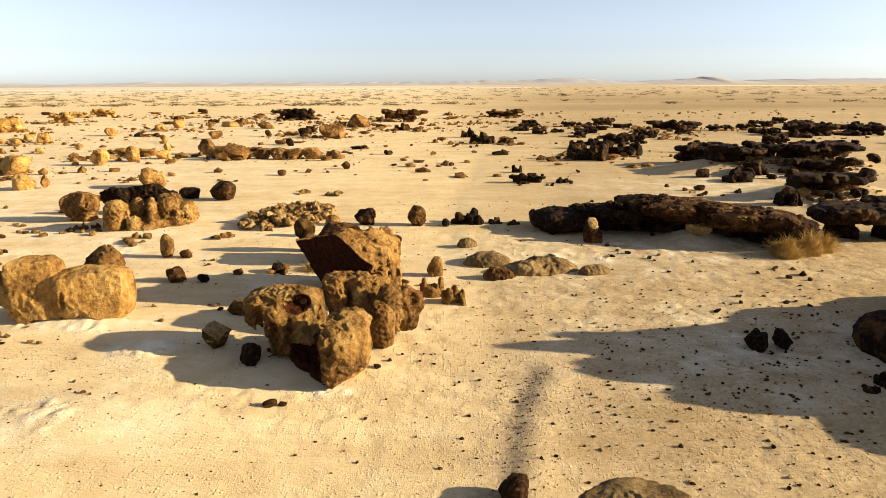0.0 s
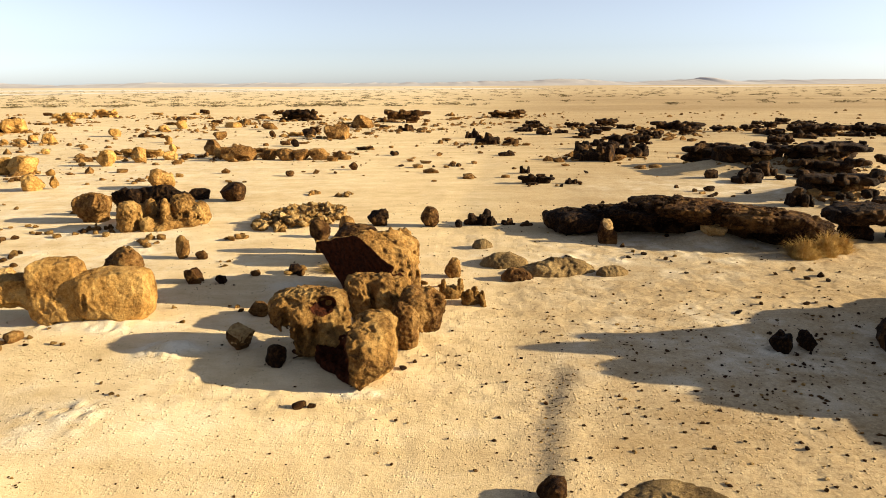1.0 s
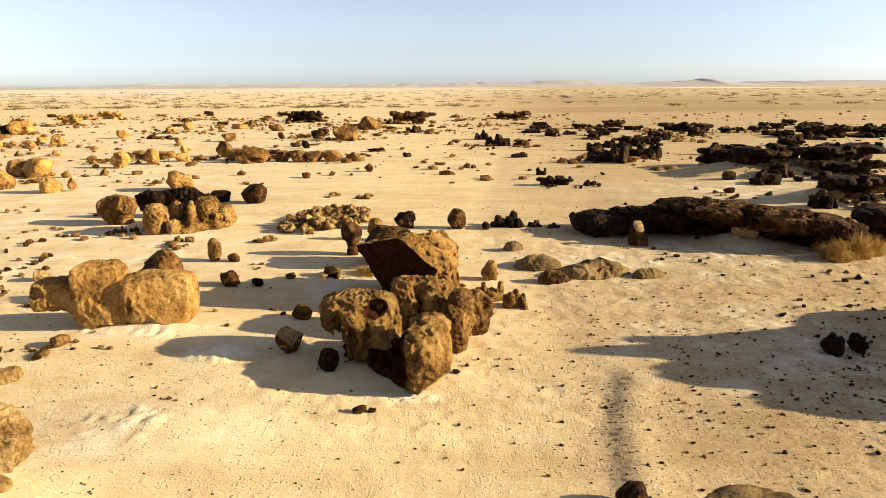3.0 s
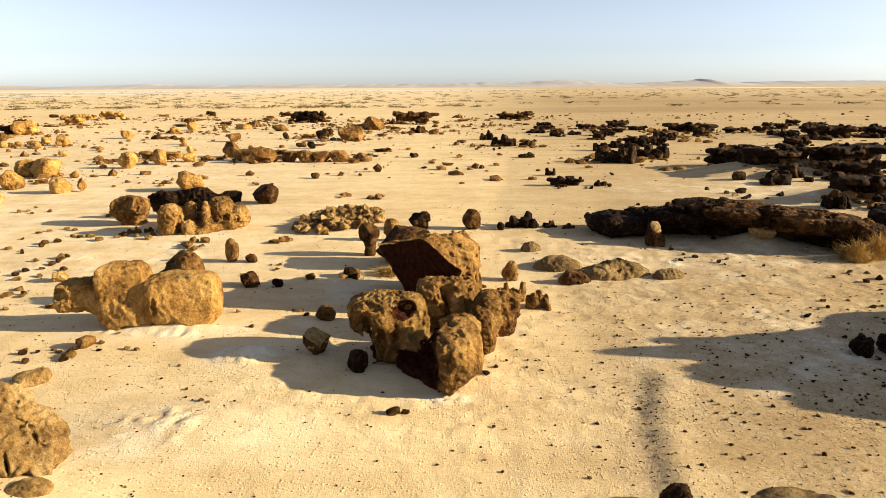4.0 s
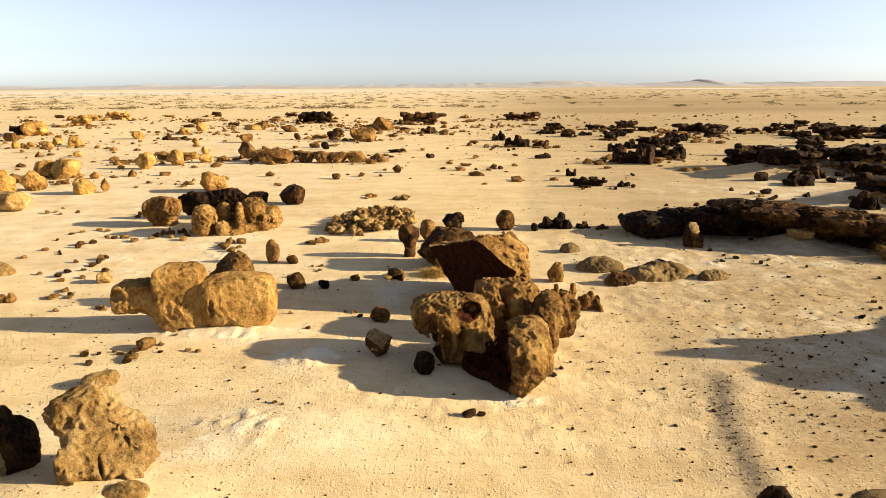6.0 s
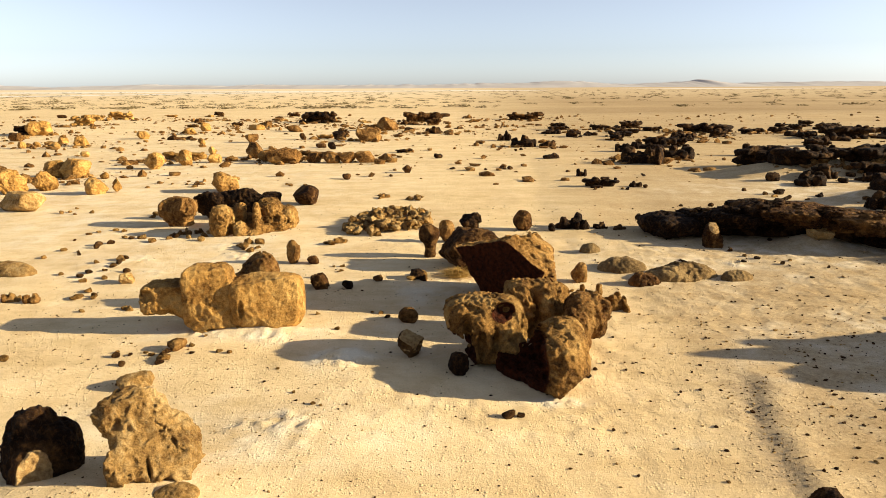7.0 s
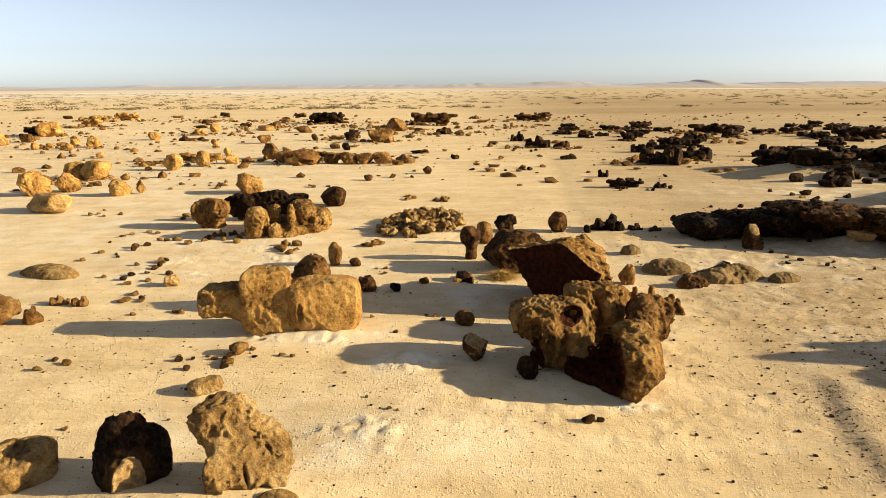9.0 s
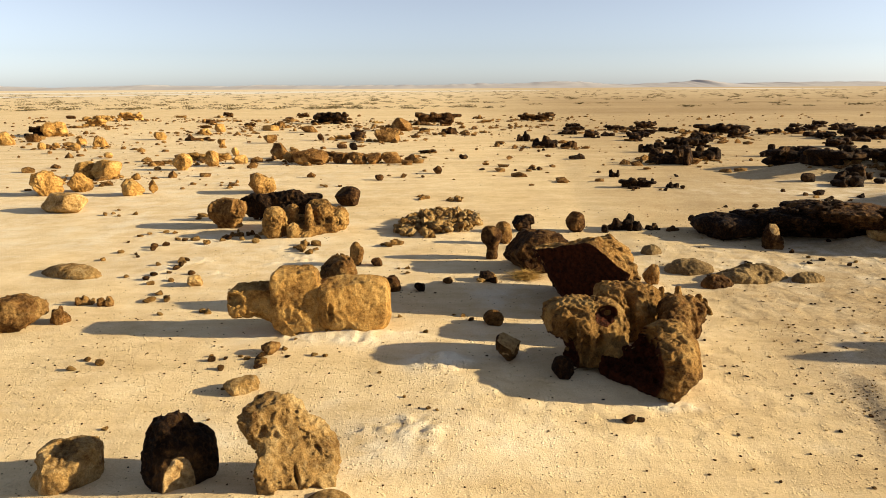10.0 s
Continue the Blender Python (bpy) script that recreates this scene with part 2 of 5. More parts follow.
def ground_z(x, y):
    x, y = np.atleast_1d(np.asarray(x, float)), np.atleast_1d(np.asarray(y, float))
    z = 0.3 * smooth(8, 22, y)
    p = np.stack([x, y, np.zeros_like(x)], 1)
    near = smooth(90, 30, np.hypot(x, y))
    z += 0.05 * fbm(p * 0.33 + 3.1, 2) * near
    z += 0.15 * blob(x, y, -5.6, 12.1, 0.42, 0.32) + 0.07 * blob(x, y, -5.5, 9.4, 1.3, 0.9)
    z += 0.08 * blob(x, y, -7.6, 14.0, 1.7, 0.7) + 0.1 * blob(x, y, -7.35, 13.4, 1.1, 0.22)
    z += smooth(17, 11, y) * (0.07 + 0.13 * smooth(0, -6, x)) * smooth(-4, 4, y) + 0.3 * blob(x, y, -8.1, 7.3, 2.0, 0.9)
    z += 0.75 * np.exp(-(((x - 18.5) / 5.5) ** 4) - ((y - 38.6) / 2.2) ** 2) + 0.5 * np.exp(-(((x - 16.5) / 2.6) ** 4) - ((y - 29.4) / 1.3) ** 2)
    z += 0.35 * np.exp(-(((x - 33) / 8) ** 4) - ((y - 66) / 3) ** 2) + 0.5 * blob(x, y, -47, 80, 8, 4)
    z += 0.32 * blob(x, y, 7.75, 20.9, 0.9, 0.6)
    z += 0.025 * np.exp(-(line_gap(x - 0.35, y, RUT) / 0.3) ** 2) - 0.03 * np.exp(-(line_gap(x, y, RUT) / 0.2) ** 2)
    z -= 0.02 * np.exp(-(line_gap(x, y, TRACK) / 0.6) ** 2)
    return z


def gz(x, y):
    return float(ground_z(x, y)[0])


def spread(start, step, growth, end):
    out, v = [], start
    while abs(v) < abs(end):
        v += step
        step *= growth
        out.append(v)
    return out


def mesh_from(name, verts, faces, mat, flat=False):
    me = bpy.data.meshes.new(name)
    me.from_pydata(verts.tolist(), [], faces.tolist())
    me.materials.append(mat)
    if not flat:
        me.polygons.foreach_set("use_smooth", np.ones(len(me.polygons), dtype=bool))
    me.update()
    return me


def build_ground():
    xs = [-v for v in spread(15, 0.06, 1.08, 6000)][::-1] + list(np.arange(-15, 12.001, 0.06)) + spread(12, 0.06, 1.08, 6000)
    ys = [6.4 - v for v in spread(0, 0.1, 1.2, 3000)][::-1] + list(np.arange(6.4, 20.001, 0.06)) + spread(20, 0.06, 1.04, 4850)
    xs, ys = np.array(xs), np.array(ys)
    X, Y = np.meshgrid(xs, ys)
    x, y = X.ravel(), Y.ravel()
    z = ground_z(x, y)
    p = np.stack([x, y, np.zeros_like(x)], 1)
    close = (y > 5) & (y < 45) & (np.abs(x) < 40)
    crust_haze = np.zeros_like(x)
    for cx, cy, rx, ry, a in ((-5.6, 12.1, 0.6, 0.45, 1.2), (-7.5, 13.35, 1.6, 0.45, 1.8), (-5.6, 9.4, 1.5, 1.1, 0.8), (-8, 9.2, 2, 1.2, 0.5),
                              (-1.98, 10.4, 0.36, 0.16, 2.6), (5.5, 12.2, 3.2, 2.2, 0.9), (3.0, 18.5, 3.5, 2.2, 0.7), (8, 20, 3, 2, 0.7),
                              (-10, 19, 4, 3, 0.55), (-3.5, 16.2, 1.6, 1.4, 0.7), (13, 32, 6, 4, 0.8), (-4, 12.8, 1.5, 1.6, 0.6)):
        crust_haze += a * blob(x, y, cx, cy, rx, ry)
    pat = np.zeros_like(x)
    pat[close] = smooth(-0.1, 0.35, fbm(p[close] * 0.8 + 4, 3))
    # left field: its sunlit glare is put into the sand colour
    crust_haze += 0.55 * smooth(-2, -16, x) * smooth(14, 24, y) * smooth(130, 60, y)
    # far plain: the haze of distance is painted as paler sand
    crust_haze += (0.75 - 0.5 * smooth(-0.1, 0.2, x / np.maximum(y, 1))) * smooth(140, 650, y) * 2
    crust_haze = np.clip(crust_haze * (0.4 + 0.8 * pat), 0, 1)
    rough = np.zeros_like(x)
    q = p[close]
    clod = 0.35 + 0.65 * smooth(-0.15, 0.3, fbm(q * 0.25 + 9, 2) + 0.05 * q[:, 0])
    rough[close] = clod * (0.032 * fbm(q * 2.2, 2) + 0.02 * fbm(q * 6.5, 2))
    rough[close] += 0.075 * crust_haze[close] * smooth(0.35, 0.9, crust_haze[close]) * (fbm(q * 5.0 + 11, 3) + 0.25)
    z = z + rough * smooth(32, 20, y) * smooth(26, 14, np.abs(x + 1.5))
    nx, ny = len(xs), len(ys)
    k = (np.arange(ny - 1)[:, None] * nx + np.arange(nx - 1)[None]).ravel()
    me = mesh_from("ground", np.stack([x, y, z], 1), np.stack([k, k + 1, k + nx + 1, k + nx], 1), SAND)
    gravel = np.clip(np.exp(-(line_gap(x, y, RUT) / (0.36 + 0.07 * np.sin(y * 7))) ** 2), 0, 1)
    # brown sand; on the right its sunward-view dimness is put into the colour
    brown_dim = 0.5 * blob(x, y, -1.2, 10.5, 0.7, 0.5) + 1.1 * smooth(-1, 1, (x - 0.05 * y + 3 * fbm(p * 0.12 + 2, 3)) / (3.7 + 0.12 * np.maximum(y - 15, 0))) * smooth(-2, 5, x + 2.5) * (1 - 0.25 * smooth(20, 50, y))
    brown_dim += 0.6 * smooth(60, 140, y) * smooth(500, 180, y) * smooth(-0.15, 0.25, x / np.maximum(y, 1)) * (0.6 + fbm(p * np.array([0.01, 0.03, 1]) + 3, 3))
    for nm, arr in (("crust_haze", crust_haze), ("gravel", gravel), ("brown_dim", brown_dim)):
        me.attributes.new(nm, "FLOAT", "POINT").data.foreach_set("value", arr)
    tagged(new("ground", me), "pale sandy desert plain with salt-crusted patches, fine gravel and painted-in far haze", "ground", kind="structure")


build_ground()


# ---- rocks: smooth unions of lumps with cuts and hollows, weathered by noise, meshed on a grid ----
def surface_net(f, lo, step):
    nx, ny, nz = f.shape
    s = f < 0
    acc, cnt = np.zeros((nx - 1, ny - 1, nz - 1, 3)), np.zeros((nx - 1, ny - 1, nz - 1))
    for axis in range(3):
        others = [a for a in range(3) if a != axis]
        for u in (0, 1):
            for v in (0, 1):
                a = [slice(0, n - 1) for n in f.shape]
                b = list(a)
                b[axis] = slice(1, f.shape[axis])
                for o, w in zip(others, (u, v)):
                    a[o] = b[o] = slice(w, f.shape[o] - 1 + w)
                f0, f1 = f[tuple(a)], f[tuple(b)]
                cross = s[tuple(a)] != s[tuple(b)]
                t = np.where(cross, f0 / np.where(cross, f0 - f1, 1), 0)
                cnt += cross
                acc[..., axis] += t * cross
                acc[..., others[0]] += u * cross
                acc[..., others[1]] += v * cross
    on = cnt > 0
    idx = np.full(cnt.shape, -1)
    idx[on] = np.arange(on.sum())
    cell = np.argwhere(on)
    verts = lo + step * (cell + acc[on] / cnt[on][:, None])
    quads = []
    for axis in range(3):
        o1, o2 = (axis + 1) % 3, (axis + 2) % 3
        a = [slice(0, n) for n in f.shape]
        b = list(a)
        a[axis], b[axis] = slice(0, f.shape[axis] - 1), slice(1, f.shape[axis])
        cross = s[tuple(a)] != s[tuple(b)]
        e = np.argwhere(cross)
        e = e[(e[:, o1] > 0) & (e[:, o2] > 0) & (e[:, o1] < f.shape[o1] - 1) & (e[:, o2] < f.shape[o2] - 1)]
        if not len(e):
            continue
        inside = s[tuple(e.T)]
        ring = []
        for d1, d2 in ((-1, -1), (0, -1), (0, 0), (-1, 0)):
            c = e.copy()
            c[:, o1] += d1
            c[:, o2] += d2
            ring.append(idx[tuple(c.T)])
        q = np.stack(ring, 1)
        q[~inside] = q[~inside][:, ::-1]
        quads.append(q)
    return verts, np.concatenate(quads)


def rock_mesh(name, lumps, mat, step, seed=0, cuts=(), holes=(), power=2.4, blend=0.12, rough=1.0, pits=0.5, strata=0.0, chips=10, comb=0.0, comb_size=0.42, calm=(), bend=None):
    """lumps, holes: (x, y, z, rx, ry, rz, yaw). cuts: (nx, ny, nz, distance). All in metres from the rock's foot.
    chips: broken faces; pits: solution hollows; comb: close-set hollows with sharp ribs; strata: level layers."""
    L = np.array([[*l, 0][:7] for l in lumps], float)
    reach = np.max(L[:, 3:6], axis=1)
    flat = np.array([1, 1, 0])
    ext = np.maximum(L[:, 3:6], np.where(L[:, 6:7] != 0, 0.9, 0.3) * reach[:, None] * flat)
    lo = np.min(L[:, :3] - ext, axis=0) - 0.16 * reach.max() - 2 * step
    hi = np.max(L[:, :3] + ext, axis=0) + 0.16 * reach.max() + 2 * step
    lo[2] = max(lo[2], -0.22 - 2 * step)
    n = np.ceil((hi - lo) / step).astype(int) + 1
    g = np.stack(np.meshgrid(*[lo[k] + step * np.arange(n[k]) for k in range(3)], indexing="ij"), -1).reshape(-1, 3)

    def ell(p, l, pw):
        c, s_ = math.cos(radians(l[6])), math.sin(radians(l[6]))
        q = p - l[:3]
        v = np.stack([(q[:, 0] * c + q[:, 1] * s_), (-q[:, 0] * s_ + q[:, 1] * c), q[:, 2]], 1)
        k = (np.abs(v / l[3:6]) ** pw).sum(1) ** (1 / pw) + 1e-6
        return np.linalg.norm(v, axis=1) * (1 - 1 / k)

    size = float(np.mean(L[:, 3:6]))
    so = seed * 7.77
    # bend space a little, so that no lump stays a clean ellipsoid
    warp = np.stack([perlin(g / (1.3 * size) + so + 31 * k) for k in range(3)], 1) * 0.26 * size * (rough if bend is None else bend)
    gw = g + warp
    # broken faces: planes set a little inside each lump's outline
    r = np.random.RandomState(seed + 1)
    share = [r.randint(len(L)) for k in range(chips)]
    d = None
    for m, l in enumerate(L):
        e = ell(gw, l, power)
        for k in range(share.count(m)):
            nv = r.normal(size=3)
            nv[2] = 0.8 * nv[2] + 0.15
            nv /= np.linalg.norm(nv)
            yaw_ = radians(l[6])
            loc = np.array([nv[0] * math.cos(yaw_) + nv[1] * math.sin(yaw_), -nv[0] * math.sin(yaw_) + nv[1] * math.cos(yaw_), nv[2]])
            h = float(np.linalg.norm(loc * l[3:6])) * r.uniform(0.66, 0.88)
            e = np.maximum(e, (g + 0.25 * warp - l[:3]) @ nv - h)
        if d is None:
            d = e
        else:
            h = np.clip(0.5 + 0.5 * (d - e) / blend, 0, 1)
            d = d * (1 - h) + e * h - blend * h * (1 - h)
    for cx, cy, cz, dist in cuts:
        nv = np.array([cx, cy, cz], float)
        nv /= np.linalg.norm(nv)
        d = np.maximum(d, (g + 0.3 * warp) @ nv - dist)
    if len(holes):
        ragged = perlin(g / 0.13 + so + 61) + 0.6 * perlin(g / 0.055 + so + 63)
    for hl in holes:
        d = np.maximum(d, -ell(g + 0.6 * warp, np.array([*hl, 0][:7], float), 2.0) - 0.45 * min(min(hl[3:6]), 0.3) * ragged)
    band = np.abs(d) < 0.5 * size + 3 * step
    q = g[band]
    add = 0.16 * size * fbm(q / (0.7 * size) + so, 2)
    patch = 0.18 + 1.0 * smooth(-0.12, 0.28, fbm(q / (0.9 * size) + so + 90, 2))      # weathered and sound areas
    ridge = np.abs(perlin(q / (0.36 * size) + so + 5))
    add += 0.34 * size * (0.19 - ridge)
    add += 0.13 * size * patch * fbm(q / (0.2 * size) + so + 6, 2)
    if step < 0.12 * size:
        ridge = np.abs(perlin(q / (0.13 * size) + so + 9))
        add += 0.11 * size * patch * (0.22 - ridge)
    if pits:
        pn = perlin(q / (0.34 * size) + so + 40)
        add -= patch * pits * 0.45 * size * np.clip(pn - 0.14, 0, 1)
        pn = perlin(q / (0.15 * size) + so + 44)
        add -= patch * pits * 0.25 * size * np.clip(pn - 0.15, 0, 1)
    if comb:
        wq = q / (comb_size * size) + so + 0.35 * np.stack([perlin(q / (0.5 * size) + so + 50 + k) for k in range(3)], 1)
        wq[:, 2] *= 0.6
        add += patch * comb * size * (np.minimum(cells(wq), 0.62) - 0.5)
        add += patch * 0.45 * comb * size * (np.minimum(cells(wq * 2.3 + 7), 0.62) - 0.5)
    if strata:
        sq = q.copy()
        sq[:, 2] *= 5
        add += strata * size * fbm(sq / (0.8 * size) + so + 70, 2)
    for cx, cy, cz, dist in calm:      # clean joint faces: hardly weathered
        nv = np.array([cx, cy, cz], float)
        nv /= np.linalg.norm(nv)
        add *= np.clip(np.abs(q @ nv - dist) / 0.16, 0.22, 1)
    d[band] -= rough * add
    d = np.maximum(d, -0.2 - g[:, 2])
    verts, quads = surface_net(d.reshape(n), lo, step)
    return mesh_from(name, verts, quads, mat)


def rock(name, x, y, lumps, mat, step, label, category="boulder", group="", sink=0.03, yaw=0, bare=(), shade_or_fresh=(), **kw):
    ob = new(name, rock_mesh(name, lumps, mat, step, **kw))
    me = ob.data
    count = len(me.vertices)
    co, nrm = np.empty(count * 3), np.empty(count * 3)
    me.vertices.foreach_get("co", co)
    me.vertices.foreach_get("normal", nrm)
    co, nrm = co.reshape(-1, 3), nrm.reshape(-1, 3)
    marks = {"stain": np.zeros(count), "fresh": np.zeros(count)}
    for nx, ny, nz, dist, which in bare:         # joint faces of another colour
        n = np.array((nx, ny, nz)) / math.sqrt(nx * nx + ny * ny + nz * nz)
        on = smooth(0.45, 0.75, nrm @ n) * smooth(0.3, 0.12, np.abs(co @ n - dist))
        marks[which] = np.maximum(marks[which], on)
    for hx, hy, hz, rx, ry, rz, *which in shade_or_fresh:       # hollows darkened red for their shade, and fresh breaks
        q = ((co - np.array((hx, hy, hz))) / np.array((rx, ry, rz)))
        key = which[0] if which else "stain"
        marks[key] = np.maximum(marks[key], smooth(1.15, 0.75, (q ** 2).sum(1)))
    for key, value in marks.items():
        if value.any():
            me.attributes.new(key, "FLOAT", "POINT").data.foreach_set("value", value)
    ob.matrix_world = pose(x, y, gz(x, y) - sink, 0, 0, yaw)
    if len(label.split()) < 4:
        label += " on the sand"
    return tagged(ob, label, category, group)


def to_local(x, y, base, items):
    return [(i[0] - x, i[1] - y, i[2] - base, *i[3:]) for i in items]


def plane_local(x, y, base, planes):
    """(nx, ny, nz, px, py, pz, ...): a plane by its normal and a point on it."""
    out = []
    for nx, ny, nz, px, py, pz, *rest in planes:
        n = Vector((nx, ny, nz)).normalized()
        out.append((n.x, n.y, n.z, n.dot(Vector((px - x, py - y, pz - base))), *rest))
    return out


def set_rock(x, y, lumps, mat, step, label, name="boulder", category="boulder", sink=0.03, cuts=(), holes=(), bare=(), shade_or_fresh=(), calm=(), **kw):
    """A rock whose lumps, cuts and hollows are given in the place's own coordinates."""
    base = gz(x, y) - sink
    return rock(name, x, y, to_local(x, y, base, lumps), mat, step, label, category, sink=sink, cuts=plane_local(x, y, base, cuts), holes=to_local(x, y, base, holes),
                bare=plane_local(x, y, base, bare), shade_or_fresh=to_local(x, y, base, shade_or_fresh), calm=plane_local(x, y, base, calm), **kw)


def rock_of_parts(name, x, y, label, category, pieces, sink=0.03):
    """A rock split by joints: each block is a mesh of its own under the rock."""
    thing = new(name)
    base = gz(x, y) - sink
    thing.matrix_world = pose(x, y, base)
    for part_name, lumps, mat, step, kw in pieces:
        kw = dict(kw)
        for key in ("cuts", "calm"):
            kw[key] = plane_local(x, y, base, kw.get(key, ()))
        kw["holes"] = to_local(x, y, base, kw.get("holes", ()))
        ob = new(part_name, rock_mesh(part_name, to_local(x, y, base, lumps), mat, step, **kw))
        ob.parent = thing
    return tagged(thing, label, category)


def lump_rock(x, y, w, d, h, mat, label, seed, detail=34, name="boulder", category="boulder", group="", yaw=None, kind_of="block", **kw):
    """A single boulder of about w x d x h metres with a few random lumps and faces."""
    r = random.Random(seed)
    if kind_of in ("block", "jag", "slab"):
        w, h = 0.88 * w, 0.82 * h
    hw, hd = w / 2, d / 2
    if kind_of == "round":
        lumps = [(0, 0, h * 0.48, hw, hd, h * 0.55, 0)]
        kw.setdefault("rough", 0.6), kw.setdefault("pits", 0.3)
        kw.setdefault("power", 2.3), kw.setdefault("chips", 6)
    elif kind_of == "slab":      # a broken cap of thin plates on a narrower foot, with rubble on it
        lumps = [(0, 0.25 * d, h * 0.3, hw * 0.8, hd * 0.5, h * 0.36, 0)]
        for k in range(9):
            u = -1 + 2 * (k + r.random()) / 9
            lumps.append((u * hw * 0.85, r.uniform(-0.35, 0.4) * hd, h * r.uniform(0.5, 0.72), hw * r.uniform(0.13, 0.3), hd * r.uniform(0.35, 0.65), h * r.uniform(0.12, 0.2), r.uniform(-35, 35)))
        for k in range(9):
            t = r.uniform(0.07, 0.16)
            lumps.append((r.uniform(-0.9, 0.9) * hw, r.uniform(-0.5, 0.5) * hd, h * r.uniform(0.78, 0.92), h * t * 1.8, h * t * 1.4, h * t, r.uniform(-60, 60)))
        for k in range(4):
            t = r.uniform(0.12, 0.22)
            lumps.append((r.uniform(-1.0, 1.0) * hw, r.uniform(-1.1, -0.6) * hd, h * t * 0.5, h * t * 1.5, h * t * 1.3, h * t, r.uniform(-60, 60)))
        kw.setdefault("strata", 0.2), kw.setdefault("power", 4.5), kw.setdefault("rough", 1.0), kw.setdefault("chips", 26)
        kw.setdefault("comb", 0.1), kw.setdefault("blend", 0.03)
    elif kind_of == "jag":       # upright and tumbled shards
        lumps = [(0, 0.1 * d, h * 0.2, hw * 0.75, hd * 0.6, h * 0.24, 0)]
        for k in range(9):
            u = r.uniform(-0.85, 0.85)
            top = r.uniform(0.35, 1.0) * (1 - 0.35 * abs(u))
            lumps.append((u * hw, r.uniform(-0.6, 0.6) * hd, h * top * 0.45, hw * r.uniform(0.1, 0.3), hd * r.uniform(0.2, 0.5), h * top * 0.6, r.uniform(-70, 70)))
        kw.setdefault("power", 3.6), kw.setdefault("rough", 1.1), kw.setdefault("chips", 30), kw.setdefault("comb", 0.08), kw.setdefault("blend", 0.03)
    elif kind_of == "mound":
        lumps = [(0, 0, 0, hw, hd, h, 0), (r.uniform(-0.4, 0.4) * hw, 0, 0, hw * 0.6, hd * 0.7, h * 1.02, 0)]
        kw.setdefault("rough", 0.7), kw.setdefault("pits", 0.3), kw.setdefault("power", 2.0), kw.setdefault("chips", 0)
    else:
        lumps = [(0, 0, h * 0.48, hw * 0.9, hd * 0.9, h * 0.5, r.uniform(-20, 20))]
        for k in range(3):
            lumps.append((r.uniform(-0.55, 0.55) * hw, r.uniform(-0.5, 0.5) * hd, h * r.uniform(0.25, 0.8), hw * r.uniform(0.35, 0.6), hd * r.uniform(0.35, 0.6), h * r.uniform(0.2, 0.34), r.uniform(-60, 60)))
        cuts = list(kw.pop("cuts", []))
        for k in range(3):
            a = r.uniform(0, 6.28)
            cuts.append((math.cos(a), math.sin(a), r.uniform(-0.2, 0.9), 0.5 * h * 0.5 + 0.42 * r.uniform(0.75, 1.0) * min(w, d)))
        kw["cuts"] = cuts
        kw.setdefault("power", 4.0), kw.setdefault("chips", 24)
    if kind_of in ("round", "block"):      # most stones are eaten away underneath on the lee side
        kw["cuts"] = list(kw.get("cuts", [])) + [(-0.75, -0.15, -0.6, 0.64 * hw - 0.25 * h)]
    kw.setdefault("comb", 0.06 if kind_of in ("round", "mound") else 0.12)
    step = max(w, d, h) / detail
    kw.setdefault("blend", 0.08 * min(w, d, h) + 0.02)
    return rock(name, x, y, lumps, mat, step, label, category, group, sink=0.04 * h + 0.01, yaw=r.uniform(-25, 25) if yaw is None else yaw, seed=seed, **kw)


# the group in the middle
# the shade of the hollowed left side is put into its red colour
set_rock(-1.85, 11.2, [(-1.75, 11.2, 0.6, 0.48, 0.66, 0.56, 0), (-1.85, 10.85, 0.56, 0.42, 0.48, 0.5, 0), (-2.3, 11.45, 0.36, 0.5, 0.42, 0.34, 0), (-2.05, 10.75, 0.32, 0.36, 0.36, 0.36, 0), (-1.65, 11.4, 0.86, 0.36, 0.45, 0.32, 0)],
         ROCK_GOLD, 0.019, "barrel-shaped tan boulder, hollowed out and iron-red on one side", seed=3, pits=0.5, rough=0.75, bend=0.4, chips=3, power=2.5, blend=0.14, comb=0.13, comb_size=0.42,
         cuts=[(-0.82, -0.57, -0.1, -1.98, 10.45, 0.6), (-0.6, -0.5, -0.64, -2.15, 10.6, 0.36), (0.6, -0.35, -0.7, -1.55, 10.75, 0.3)],
         holes=[(-2.45, 11.2, 0.8, 0.66, 0.66, 0.5, 0), (-2.25, 10.75, 0.55, 0.34, 0.3, 0.32, 0)], shade_or_fresh=[(-2.9, 11.2, 0.6, 1.1, 1.3, 0.95)])
